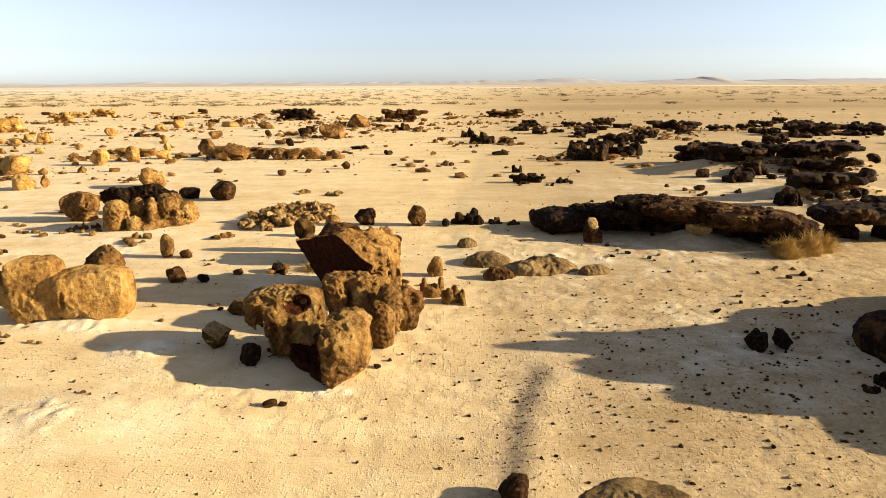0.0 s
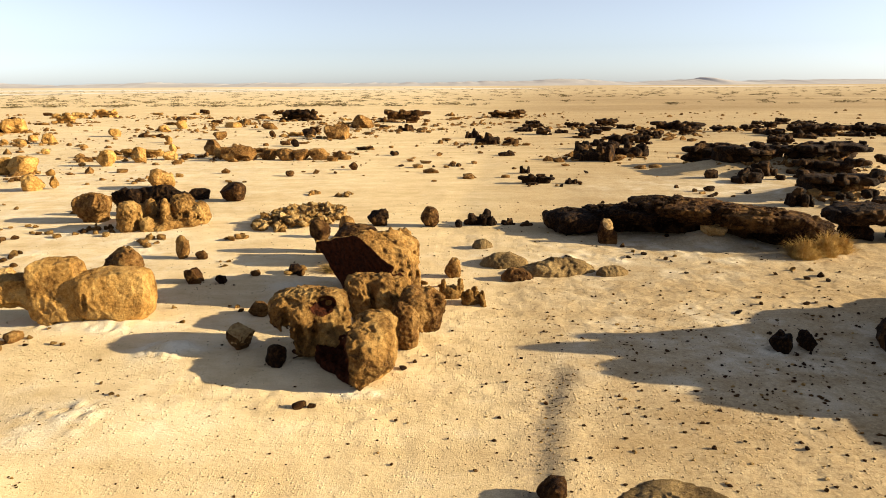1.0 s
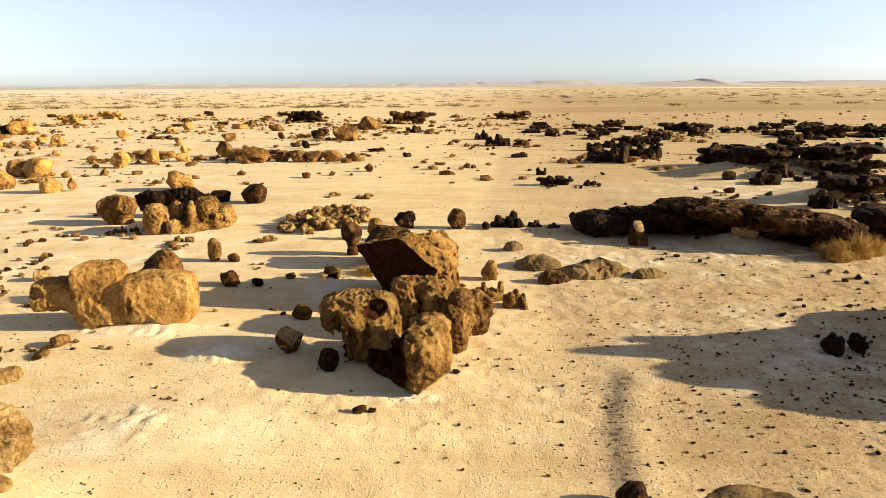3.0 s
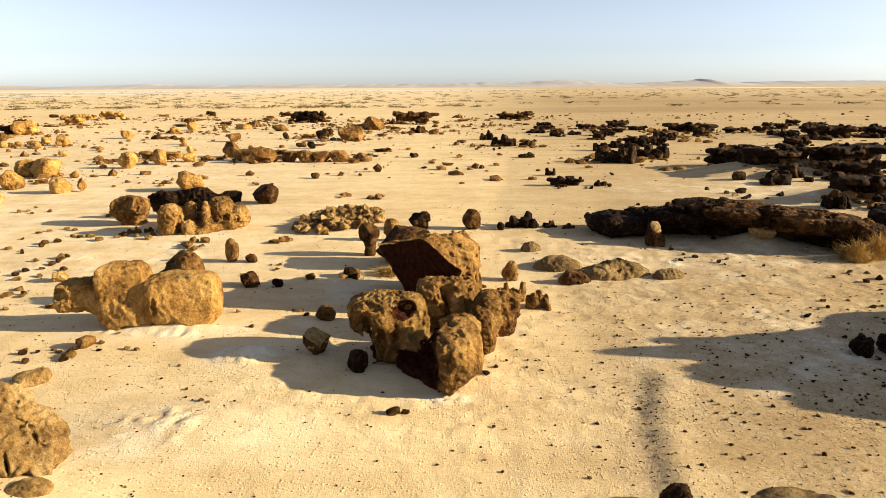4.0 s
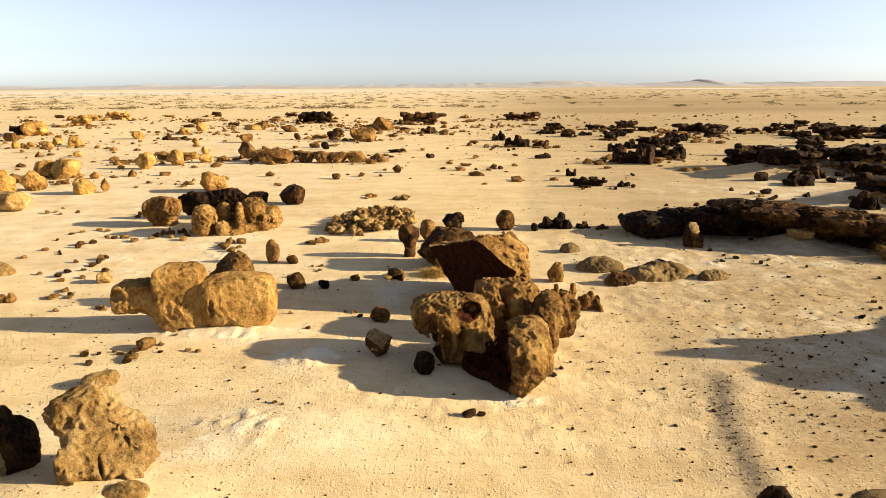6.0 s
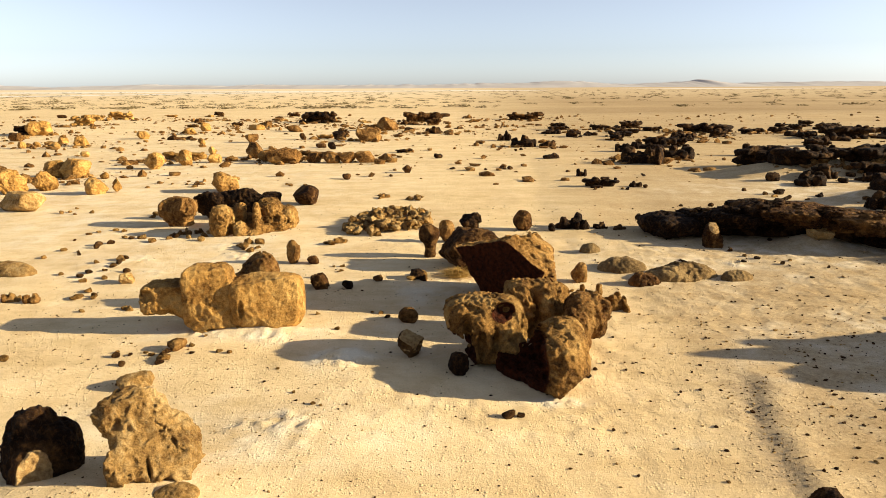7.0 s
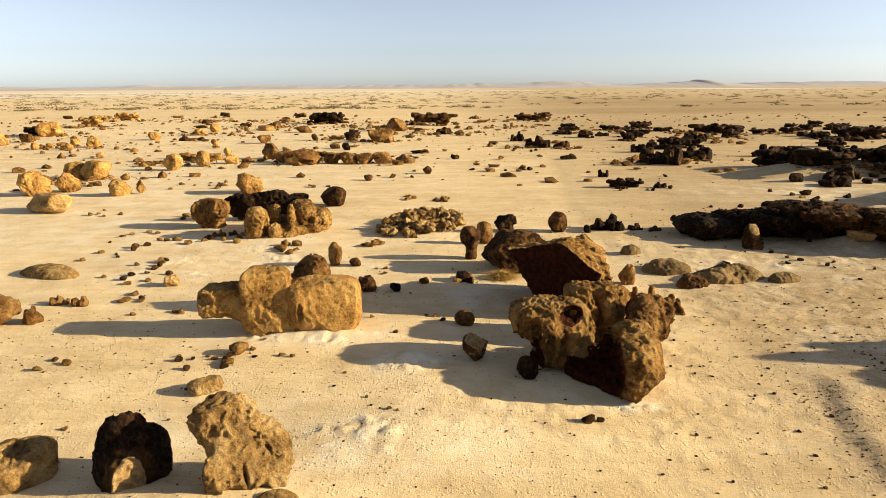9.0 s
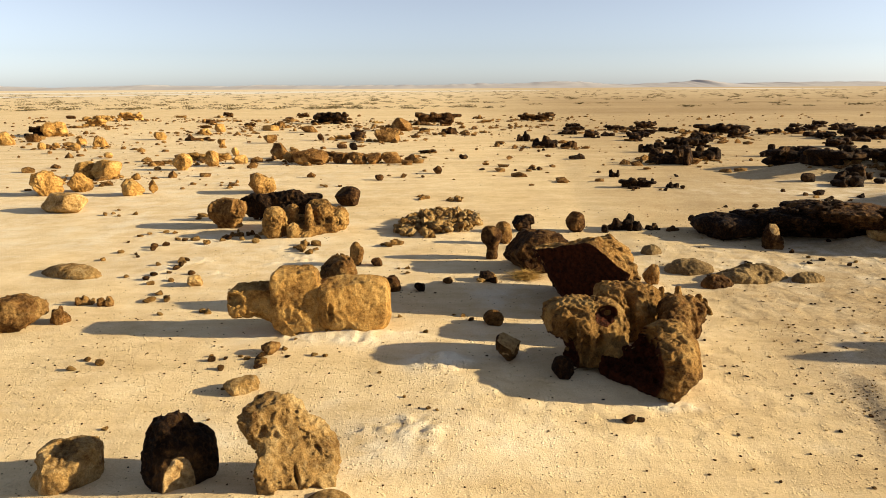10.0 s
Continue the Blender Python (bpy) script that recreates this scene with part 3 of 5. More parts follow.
# shade in the top hollow and left undercut is painted dark red
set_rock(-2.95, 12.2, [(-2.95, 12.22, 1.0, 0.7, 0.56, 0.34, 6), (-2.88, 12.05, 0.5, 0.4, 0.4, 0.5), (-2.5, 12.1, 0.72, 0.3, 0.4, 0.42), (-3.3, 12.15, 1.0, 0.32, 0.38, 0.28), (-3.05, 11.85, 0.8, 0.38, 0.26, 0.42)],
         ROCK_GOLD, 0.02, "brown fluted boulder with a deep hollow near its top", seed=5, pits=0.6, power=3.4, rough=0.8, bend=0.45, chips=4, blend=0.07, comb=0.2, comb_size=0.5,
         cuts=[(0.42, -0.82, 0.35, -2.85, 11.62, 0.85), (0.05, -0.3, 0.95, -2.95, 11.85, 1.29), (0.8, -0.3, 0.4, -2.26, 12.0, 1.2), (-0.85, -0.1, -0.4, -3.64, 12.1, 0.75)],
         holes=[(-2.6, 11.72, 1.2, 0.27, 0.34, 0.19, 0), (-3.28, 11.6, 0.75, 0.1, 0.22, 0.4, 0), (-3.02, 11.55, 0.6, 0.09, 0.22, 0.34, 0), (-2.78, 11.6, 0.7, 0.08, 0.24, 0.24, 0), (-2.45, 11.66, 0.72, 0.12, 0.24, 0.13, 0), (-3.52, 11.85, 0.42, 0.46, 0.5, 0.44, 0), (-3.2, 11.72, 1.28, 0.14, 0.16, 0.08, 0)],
         shade_or_fresh=[(-2.6, 11.75, 1.18, 0.27, 0.34, 0.2), (-3.55, 11.9, 0.4, 0.5, 0.55, 0.45)])
# sheer face and underside: iron red, with the overhang's shade in the colour
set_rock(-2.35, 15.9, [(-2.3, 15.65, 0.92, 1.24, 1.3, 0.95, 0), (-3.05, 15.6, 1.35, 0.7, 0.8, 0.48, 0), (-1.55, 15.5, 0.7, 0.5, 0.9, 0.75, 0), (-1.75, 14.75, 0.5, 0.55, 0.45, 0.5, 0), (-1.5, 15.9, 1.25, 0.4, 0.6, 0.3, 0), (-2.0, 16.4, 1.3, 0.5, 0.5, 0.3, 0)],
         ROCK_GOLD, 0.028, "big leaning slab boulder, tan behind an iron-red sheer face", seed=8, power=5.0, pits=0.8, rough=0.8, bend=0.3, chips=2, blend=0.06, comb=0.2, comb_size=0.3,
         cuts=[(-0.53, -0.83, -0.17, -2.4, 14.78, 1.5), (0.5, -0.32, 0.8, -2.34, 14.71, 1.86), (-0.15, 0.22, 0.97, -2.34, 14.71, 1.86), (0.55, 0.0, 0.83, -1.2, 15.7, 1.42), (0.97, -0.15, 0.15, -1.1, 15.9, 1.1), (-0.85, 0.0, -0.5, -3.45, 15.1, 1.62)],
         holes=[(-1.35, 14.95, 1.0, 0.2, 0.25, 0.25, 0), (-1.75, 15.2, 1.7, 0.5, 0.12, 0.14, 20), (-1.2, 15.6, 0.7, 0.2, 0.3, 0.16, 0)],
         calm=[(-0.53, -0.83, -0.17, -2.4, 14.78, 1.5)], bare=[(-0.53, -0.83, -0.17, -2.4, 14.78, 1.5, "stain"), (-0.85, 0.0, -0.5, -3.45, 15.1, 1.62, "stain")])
set_rock(-1.85, 13.5, [(-1.85, 13.5, 0.7, 0.58, 0.52, 0.56, 0), (-2.15, 13.35, 0.85, 0.32, 0.4, 0.44, 0), (-1.5, 13.6, 0.75, 0.38, 0.38, 0.42, 0)],
         ROCK_GOLD, 0.02, "brown angular boulder wedged between larger ones", seed=11, power=4.0, pits=0.6, rough=0.8, bend=0.45, chips=6, comb=0.18, comb_size=0.45,
         cuts=[(0.25, -0.35, 0.9, -2.0, 13.1, 1.26), (-0.85, -0.4, -0.3, -2.42, 13.2, 1.1), (0.7, -0.7, 0.1, -1.55, 13.05, 0.8)], holes=[(-1.85, 13.0, 0.8, 0.07, 0.3, 0.4, 15), (-2.1, 12.95, 0.4, 0.3, 0.3, 0.3, 0)])
set_rock(-1.05, 12.8, [(-1.2, 12.42, 0.55, 0.27, 0.27, 0.44, 0), (-1.28, 12.45, 0.86, 0.15, 0.18, 0.18, 0), (-1.05, 12.95, 0.72, 0.3, 0.32, 0.46, 0), (-0.74, 13.0, 0.7, 0.25, 0.28, 0.44, 0), (-0.58, 13.05, 0.8, 0.16, 0.18, 0.22, 0)],
         ROCK_TAN, 0.019, "knobbly brown twin-lobed boulder", seed=13, pits=0.6, rough=0.85, bend=0.6, chips=4, power=2.6, blend=0.05, comb=0.3, comb_size=0.55)
lump_rock(-0.3, 15.5, 0.62, 0.5, 0.85, ROCK_GOLD, "small ragged upright tan rock beside the boulder group", 21, 32, kind_of="jag")
lump_rock(0.22, 15.05, 0.62, 0.5, 0.55, ROCK_GOLD, "small ragged tan rock at the trackside", 22, 30, pits=0.9, kind_of="jag")
lump_rock(-0.25, 17.1, 0.55, 0.35, 0.7, ROCK_TAN, "thin upright tan rock fin", 23, 30)
lump_rock(-0.7, 14.6, 0.6, 0.5, 0.7, ROCK_TAN, "rough brown rock leaning on its neighbours", 24, 30, kind_of="jag")
lump_rock(-2.9, 18.7, 2.1, 1.5, 1.35, ROCK_BROWN, "dark brown boulder behind the leaning slab", 25, 40, power=5.5, yaw=12, rough=0.8)
rock("boulder", -4.06, 19.7, [(0, 0, 0.68, 0.3, 0.28, 0.32), (0.02, 0.05, 0.25, 0.18, 0.2, 0.4)], ROCK_BROWN, 0.028, "brown knob of rock balanced on a thin stem", seed=26, rough=0.5, pits=0.2)
lump_rock(-3.55, 21.6, 0.58, 0.5, 0.72, ROCK_TAN, "rounded tan rock behind the boulder group", 27, 28, kind_of="round")
lump_rock(-2.7, 23.4, 0.85, 0.7, 0.7, ROCK_DARK, "dark angular rock behind the boulder group", 28, 30)
lump_rock(-1.6, 19.9, 0.9, 0.6, 0.5, ROCK_BROWN, "low brown rock behind the leaning slab", 29, 28)
lump_rock(-0.95, 23.3, 0.66, 0.6, 0.68, ROCK_BROWN, "egg-shaped brown boulder standing alone", 30, 34, kind_of="round", strata=0.04)
lump_rock(0.85, 23.6, 1.35, 0.8, 0.72, ROCK_DARK, "dark jagged rock beside the track", 31, 40, kind_of="jag")
lump_rock(1.8, 23.5, 0.5, 0.45, 0.38, ROCK_DARK, "small dark rock", 32, 24, kind_of="jag")
lump_rock(2.38, 23.3, 0.55, 0.4, 0.3, ROCK_DARK, "small dark rock", 33, 24, kind_of="jag")
lump_rock(0.05, 23.2, 0.35, 0.35, 0.3, ROCK_DARK, "small dark rock", 34, 22)
rock("boulder", -4.3, 12.35, [(0, 0, 0.22, 0.25, 0.24, 0.26)], ROCK_BROWN, 0.016, "round brown stone with a pale top", seed=35, rough=0.6, pits=0.2, chips=7, power=3.0, cuts=[(0.35, -0.3, 0.88, 0.33), (0.8, -0.55, 0.2, 0.2)], bare=[(0.35, -0.3, 0.88, 0.33, "fresh")])
lump_rock(-3.45, 11.5, 0.42, 0.42, 0.38, ROCK_DARK, "round dark stone lying in shade", 36, 28, kind_of="round")

# the long animal-shaped boulder
rock_of_parts("boulder", -8.2, 13.75, "long tan boulder split in three, its end overhanging the sand", "boulder", [
    ("snout_block", [(-9.35, 13.75, 0.9, 0.46, 0.4, 0.33, 4), (-9.05, 13.75, 0.88, 0.3, 0.42, 0.36, 0)], ROCK_OCHRE, 0.018,
     dict(seed=43, power=4.5, rough=0.55, bend=0.3, pits=0.3, chips=2, comb=0.08, blend=0.06, cuts=[(0.0, -0.05, 1, -9.3, 13.5, 1.2), (-0.42, 0.0, -0.9, -9.6, 13.6, 0.64), (-0.6, 0, 0.6, -9.82, 13.6, 1.08), (0.12, -0.95, 0.25, -9.4, 13.36, 0.9)], holes=[(-9.66, 13.3, 1.05, 0.2, 0.26, 0.15, 0), (-9.42, 13.28, 0.7, 0.13, 0.1, 0.05, 0)])),
    ("shoulder_block", [(-8.48, 13.78, 0.9, 0.46, 0.48, 0.66, 0), (-8.42, 13.75, 0.42, 0.36, 0.44, 0.38, 0), (-8.0, 13.82, 0.75, 0.28, 0.42, 0.5, 0)], ROCK_OCHRE, 0.019,
     dict(seed=44, power=6.0, rough=0.36, bend=0.22, pits=0.2, chips=1, comb=0.05, blend=0.06, cuts=[(0.03, -0.08, 1, -8.5, 13.4, 1.52), (-0.62, -0.1, -0.78, -8.95, 13.5, 0.5), (0.75, -0.1, 0.64, -8.08, 13.4, 1.5), (-1, 0, 0, -8.93, 13.5, 1.2), (0.2, -0.94, 0.27, -8.45, 13.3, 0.8)],
          holes=[(-8.22, 13.25, 1.26, 0.2, 0.12, 0.09, 0), (-8.24, 13.25, 0.9, 0.2, 0.13, 0.13, 0), (-8.5, 13.25, 0.6, 0.12, 0.09, 0.07, 0), (-8.2, 13.28, 0.33, 0.28, 0.18, 0.06, 0), (-8.65, 13.25, 1.2, 0.1, 0.09, 0.1, 0)])),
    ("rump_block", [(-7.32, 13.85, 0.8, 0.68, 0.54, 0.52, 0), (-7.0, 13.85, 0.78, 0.42, 0.52, 0.5, 0), (-7.7, 13.8, 0.82, 0.34, 0.48, 0.46, 0)], ROCK_OCHRE, 0.019,
     dict(seed=45, power=3.8, rough=0.3, bend=0.2, pits=0.2, chips=1, comb=0.04, blend=0.12, cuts=[(-0.06, -0.12, 1, -7.3, 13.4, 1.27), (-0.98, 0.0, 0.0, -7.98, 13.5, 0.9), (0.45, -0.4, -0.8, -6.75, 13.4, 0.36), (0.26, -0.93, 0.25, -7.3, 13.36, 0.7)],
          holes=[(-7.72, 13.26, 0.8, 0.06, 0.12, 0.24, 0), (-7.28, 13.26, 0.85, 0.06, 0.09, 0.26, 0), (-7.0, 13.28, 0.9, 0.05, 0.09, 0.22, 0), (-7.45, 13.3, 1.28, 0.3, 0.1, 0.05, 0), (-7.95, 13.25, 0.8, 0.05, 0.16, 0.5, 0)])),
])
set_rock(-7.95, 15.45, [(-7.85, 15.4, 0.75, 0.42, 0.46, 0.66, 0), (-8.2, 15.4, 0.5, 0.4, 0.42, 0.5, 0), (-7.72, 15.3, 1.1, 0.24, 0.3, 0.3, 0)], ROCK_TAN, 0.026, "brown rounded boulder behind the long one", seed=42, rough=0.8, pits=0.6, comb=0.14, chips=3, power=2.6,
         cuts=[(-0.75, -0.25, 0.6, -8.15, 15.2, 1.15)])

# the cluster on the left
set_rock(-13.0, 24.5, [(-13.08, 24.5, 0.88, 0.58, 0.58, 0.42, 0), (-12.75, 24.3, 1.0, 0.4, 0.45, 0.34, 0), (-13.0, 24.6, 0.45, 0.4, 0.4, 0.35, 0)], ROCK_TAN, 0.03, "overhanging brown boulder of a ring-like cluster", seed=51, cuts=[(-0.7, -0.4, -0.6, -13.5, 24.1, 0.62), (0.5, -0.7, 0.5, -12.7, 23.95, 1.15)], rough=0.7, bend=0.5, pits=0.5, chips=6, comb=0.12, power=2.8)
set_rock(-10.2, 23.4, [(-10.98, 22.8, 0.7, 0.38, 0.42, 0.6, 0), (-10.95, 23.3, 0.65, 0.38, 0.45, 0.5, 0), (-10.38, 22.7, 0.42, 0.24, 0.26, 0.32, 0), (-10.5, 23.4, 1.0, 0.2, 0.34, 0.28, 30), (-9.92, 23.15, 0.75, 0.14, 0.32, 0.58, 10), (-9.8, 22.95, 0.35, 0.26, 0.26, 0.24, 0), (-10.0, 22.7, 0.3, 0.3, 0.2, 0.14, 0),
         (-9.52, 23.7, 0.75, 0.38, 0.45, 0.48, 0), (-9.05, 23.95, 0.68, 0.34, 0.45, 0.42, 0), (-9.3, 23.5, 0.5, 0.32, 0.3, 0.36, 0), (-9.75, 24.3, 0.95, 0.4, 0.4, 0.36, 0), (-10.4, 23.9, 0.4, 1.0, 0.4, 0.4, 0), (-10.3, 23.25, 0.3, 0.9, 0.4, 0.34, 0), (-11.2, 23.2, 0.4, 0.35, 0.4, 0.3, 0)],
         ROCK_GOLD, 0.028, "eroded tan rock mass of domes, ribs and dark hollows", seed=52, rough=0.9, bend=0.45, pits=0.6, chips=8, power=2.6, blend=0.15, comb=0.22, comb_size=0.8,
         cuts=[(-0.7, -0.3, -0.6, -11.32, 22.6, 0.45)], holes=[(-10.2, 23.2, 0.95, 0.16, 0.45, 0.3, 0), (-9.3, 23.25, 0.75, 0.14, 0.16, 0.14, 0), (-9.0, 23.5, 0.6, 0.12, 0.16, 0.1, 0), (-10.65, 22.6, 0.55, 0.1, 0.3, 0.4, 0)])
# dark rock colour stands in for the shaded void behind the cluster
rock("boulder", -11.5, 25.7, [(-0.9, 0, 0.5, 0.8, 0.4, 0.5, 10), (0.4, 0.2, 0.55, 0.9, 0.4, 0.55, -8), (1.2, 0.1, 0.4, 0.5, 0.4, 0.5)], ROCK_DARK, 0.05, "dark rock wall at the back of the cluster", seed=55, pits=0.5, cuts=[(-0.3, -0.85, -0.42, 0.1)], chips=10)
for k, (x, y, w) in enumerate(((-12.3, 23.0, 0.5), (-11.9, 23.2, 0.4), (-12.6, 22.8, 0.35), (-10.2, 23.0, 0.32))):
    lump_rock(x, y, w, 0.8 * w, 0.6 * w, ROCK_TAN, "small brown rock at the foot of the cluster", 240 + k, 22, kind_of="jag")
lump_rock(-13.9, 32.8, 1.7, 1.3, 1.15, ROCK_GOLD, "tan boulder behind the cluster", 56, 34)
lump_rock(-9.35, 29.0, 1.15, 1.0, 0.8, ROCK_BROWN, "rounded brown boulder", 57, 34, kind_of="round")
lump_rock(-10.9, 29.3, 1.0, 0.8, 0.6, ROCK_DARK, "low dark rock", 58, 28)

# the bottom left group
rock("boulder", -10.34, 8.28, [(0, 0, 0.2, 0.42, 0.38, 0.28, 15), (0.04, 0.03, 0.36, 0.36, 0.33, 0.14, 15)], ROCK_PALE, 0.017, "squat tan boulder with a ring-shaped hollow on top", seed=61, holes=[(-0.02, -0.04, 0.5, 0.21, 0.18, 0.075)], rough=0.6, bend=0.3, power=3.2, chips=6, pits=0.2, comb=0.06, cuts=[(-0.6, -0.6, 0.1, 0.36), (0.1, -0.4, 0.9, 0.46)])
set_rock(-8.85, 8.15, [(-8.95, 8.2, 0.64, 0.32, 0.38, 0.48, 0), (-8.66, 8.36, 0.5, 0.2, 0.3, 0.38, 0), (-8.82, 7.95, 0.36, 0.26, 0.3, 0.36, 0)], ROCK_DARK, 0.018, "split dark dome of rock with a pale broken face", seed=62, power=2.7, rough=0.75, bend=0.4, chips=4, pits=0.4, comb=0.14,
         cuts=[(0.62, -0.74, 0.25, -8.72, 7.8, 0.5), (-0.6, -0.75, 0.3, -8.95, 7.8, 0.6)], shade_or_fresh=[(-8.72, 7.75, 0.4, 0.17, 0.36, 0.42, "fresh")])
set_rock(-7.45, 8.1, [(-7.64, 8.2, 1.0, 0.4, 0.4, 0.36, 0), (-7.4, 8.15, 0.65, 0.46, 0.46, 0.42, 0), (-7.15, 8.22, 0.52, 0.28, 0.36, 0.28, 0), (-7.5, 7.85, 0.62, 0.3, 0.32, 0.28, 0), (-7.1, 8.0, 0.42, 0.26, 0.26, 0.18, 0)], ROCK_PALE, 0.018, "pale ochre boulder with cracks and an overhanging corner", seed=63, pits=0.7, power=3.4, chips=8, rough=0.9, bend=0.5, blend=0.05, comb=0.12, comb_size=0.5,
         cuts=[(0.72, -0.1, 0.69, -7.2, 8.12, 0.96), (0.5, -0.68, 0.5, -7.36, 7.8, 0.72), (-0.95, -0.2, -0.2, -7.98, 8.0, 1.2), (-0.1, -0.2, 0.97, -7.7, 8.0, 1.34)],
         holes=[(-8.02, 7.9, 0.62, 0.32, 0.36, 0.3, 0), (-7.3, 7.75, 0.62, 0.025, 0.12, 0.22, 35), (-7.1, 7.72, 0.36, 0.14, 0.16, 0.1, 0), (-7.68, 7.8, 1.1, 0.1, 0.14, 0.07, 30)])
lump_rock(-6.9, 7.5, 0.55, 0.4, 0.1, ROCK_PALE, "flat pale slab beneath the ochre boulder", 64, 30, name="stone_slab", kind_of="mound")

# the near rocks on the right
lump_rock(0.85, 7.45, 0.52, 0.5, 0.36, ROCK_BROWN, "brown rock at the track's edge", 71, 34)
lump_rock(2.3, 7.45, 1.4, 1.0, 0.09, ROCK_GREY, "low gritty brown mound of earth and rock", 72, 50, kind_of="mound", rough=0.8)
lump_rock(5.85, 12.2, 0.5, 0.5, 0.46, ROCK_DARK, "dark boulder in the great shadow", 73, 30)
lump_rock(6.4, 12.3, 0.45, 0.45, 0.44, ROCK_DARK, "dark boulder in the great shadow", 74, 30)
rock("rock_outcrop", 10.2, 11.6, [(0.2, -0.6, 0.6, 1.2, 2.9, 0.85), (0.1, -0.4, 1.2, 0.9, 1.6, 1.0), (0, -0.85, 2.0, 0.5, 0.6, 0.5), (0.3, 1.8, 0.75, 0.8, 1.0, 0.65), (0, -1.7, 1.3, 0.6, 0.8, 0.7), (0, 0.05, 2.3, 0.42, 0.3, 0.6), (0.1, 0.66, 2.05, 0.36, 0.26, 0.6), (0.1, 0.9, 1.1, 0.8, 1.0, 0.95), (1.0, 2.4, 0.3, 1.2, 1.2, 0.5), (-1.55, 0.4, 0.2, 0.85, 1.0, 0.55), (-0.2, -2.8, 0.5, 1.0, 1.2, 0.8)],
     ROCK_DARK, 0.07, "tall dark peaked outcrop that throws a long shadow", "outcrop", seed=75, pits=0.5, rough=0.6, bend=0.25, chips=6, comb=0.16)
for x, y, w in ((7.35, 10.6, 0.5), (6.95, 10.35, 0.3), (7.6, 10.1, 0.35)):
    lump_rock(x, y, w, 0.8 * w, 0.6 * w, ROCK_DARK, "dark stone in the great shadow", int(60 * x), 22, name="stone", category="stone", kind_of="jag")

# the low grey mounds
lump_rock(0.7, 20.1, 0.62, 0.5, 0.28, ROCK_GREY, "low dusty mound of rock", 81, 26, kind_of="mound")
lump_rock(1.2, 18.35, 1.35, 1.0, 0.3, ROCK_GREY, "low dusty mound of rock", 82, 34, kind_of="mound")
lump_rock(2.55, 17.6, 2.0, 1.0, 0.36, ROCK_GREY, "low dusty ridge of rock, half buried", 83, 44, kind_of="mound", rough=0.9)
lump_rock(3.92, 17.4, 0.9, 0.6, 0.22, ROCK_GREY, "low dusty mound of rock", 84, 30, kind_of="mound")
lump_rock(1.4, 16.95, 0.8, 0.5, 0.3, ROCK_BROWN, "low brown mound of rock", 85, 30, kind_of="mound", rough=0.9)

# the long ledge on the right
rock("rock_ledge", 4.0, 22.6, [(0, 0, 0.34, 1.0, 1.1, 0.3, -8), (-0.5, 0.3, 0.38, 0.6, 0.7, 0.24), (0.3, 0.2, 0.2, 0.8, 0.8, 0.36)], ROCK_DARK, 0.045, "dark overhanging block at the ledge's end", "ledge", seed=91, power=3.2)
set_rock(4.55, 20.75, [(4.52, 20.75, 0.62, 0.2, 0.2, 0.4, 0), (4.58, 20.7, 0.42, 0.26, 0.24, 0.28, 0)], ROCK_BROWN, 0.018, "upright stone with a pale broken tip", seed=92, name="stone", category="stone", rough=0.7, chips=6, power=3.0, shade_or_fresh=[(4.6, 20.62, 0.95, 0.22, 0.26, 0.26, "fresh")])
ledge_random = random.Random(93)
ledge_pieces = [("base_block", [(5.3, 22.7, 0.5, 1.0, 0.5, 0.42, -14), (6.4, 22.5, 0.6, 0.8, 0.6, 0.55, -14), (7.6, 22.1, 0.6, 0.7, 0.5, 0.5, -20), (8.9, 21.4, 0.6, 0.6, 0.6, 0.5, -22), (9.8, 20.7, 0.55, 0.6, 0.5, 0.45, -25), (10.15, 20.0, 0.5, 0.42, 0.6, 0.42, 0)],
                 ROCK_DARK, 0.05, dict(seed=93, power=3.0, rough=0.9, chips=14, pits=0.4, comb=0.14, blend=0.08))]
for cx, cy, cz, rx, ry, turn in ((5.0, 22.4, 0.86, 0.95, 0.85, -10), (5.8, 22.0, 1.02, 0.8, 1.0, -25), (6.5, 21.9, 1.22, 0.75, 1.1, 10), (7.3, 21.5, 1.2, 0.9, 1.25, -30), (8.2, 21.1, 1.13, 0.8, 1.25, -5), (8.9, 20.6, 1.1, 0.8, 1.15, -35), (9.6, 20.1, 1.06, 0.75, 0.95, -15), (10.2, 19.95, 0.92, 0.5, 0.75, 20)):
    plates = [(cx, cy, cz, rx, ry, 0.21, turn), (cx + 0.1, cy - 0.35 * ry, cz - 0.18, 0.6 * rx, 0.55 * ry, 0.16, turn + 15)]
    for k in range(4):      # broken bits lying on the plate
        t = ledge_random.uniform(0.09, 0.2)
        plates.append((cx + ledge_random.uniform(-0.6, 0.6) * rx, cy + ledge_random.uniform(-0.7, 0.4) * ry, cz + 0.2, t * 1.3, t, 0.6 * t, ledge_random.uniform(-60, 60)))
    ledge_pieces.append(("cap_slab", plates, ROCK_DARK if cx < 6.9 else ROCK_BROWN, 0.035, dict(seed=int(cx * 10), power=4.5, strata=0.3, rough=1.5, bend=0.8, blend=0.04, chips=14, pits=0.7, comb=0.3, comb_size=0.5, cuts=[(-0.35, -0.6, -0.72, cx - 0.2, cy - 0.85 * ry, cz - 0.16)])))
# added pale block in place of the sunlit patch under the overhang
ledge_pieces.append(("pale_block", [(7.75, 20.5, 0.74, 0.45, 0.22, 0.17, -15)], ROCK_PALE, 0.035, dict(seed=97, power=3.0, rough=0.9)))
rock_of_parts("rock_ledge", 7.3, 21.6, "long dark rock ledge, undercut, with a rough broken top", "ledge", ledge_pieces)
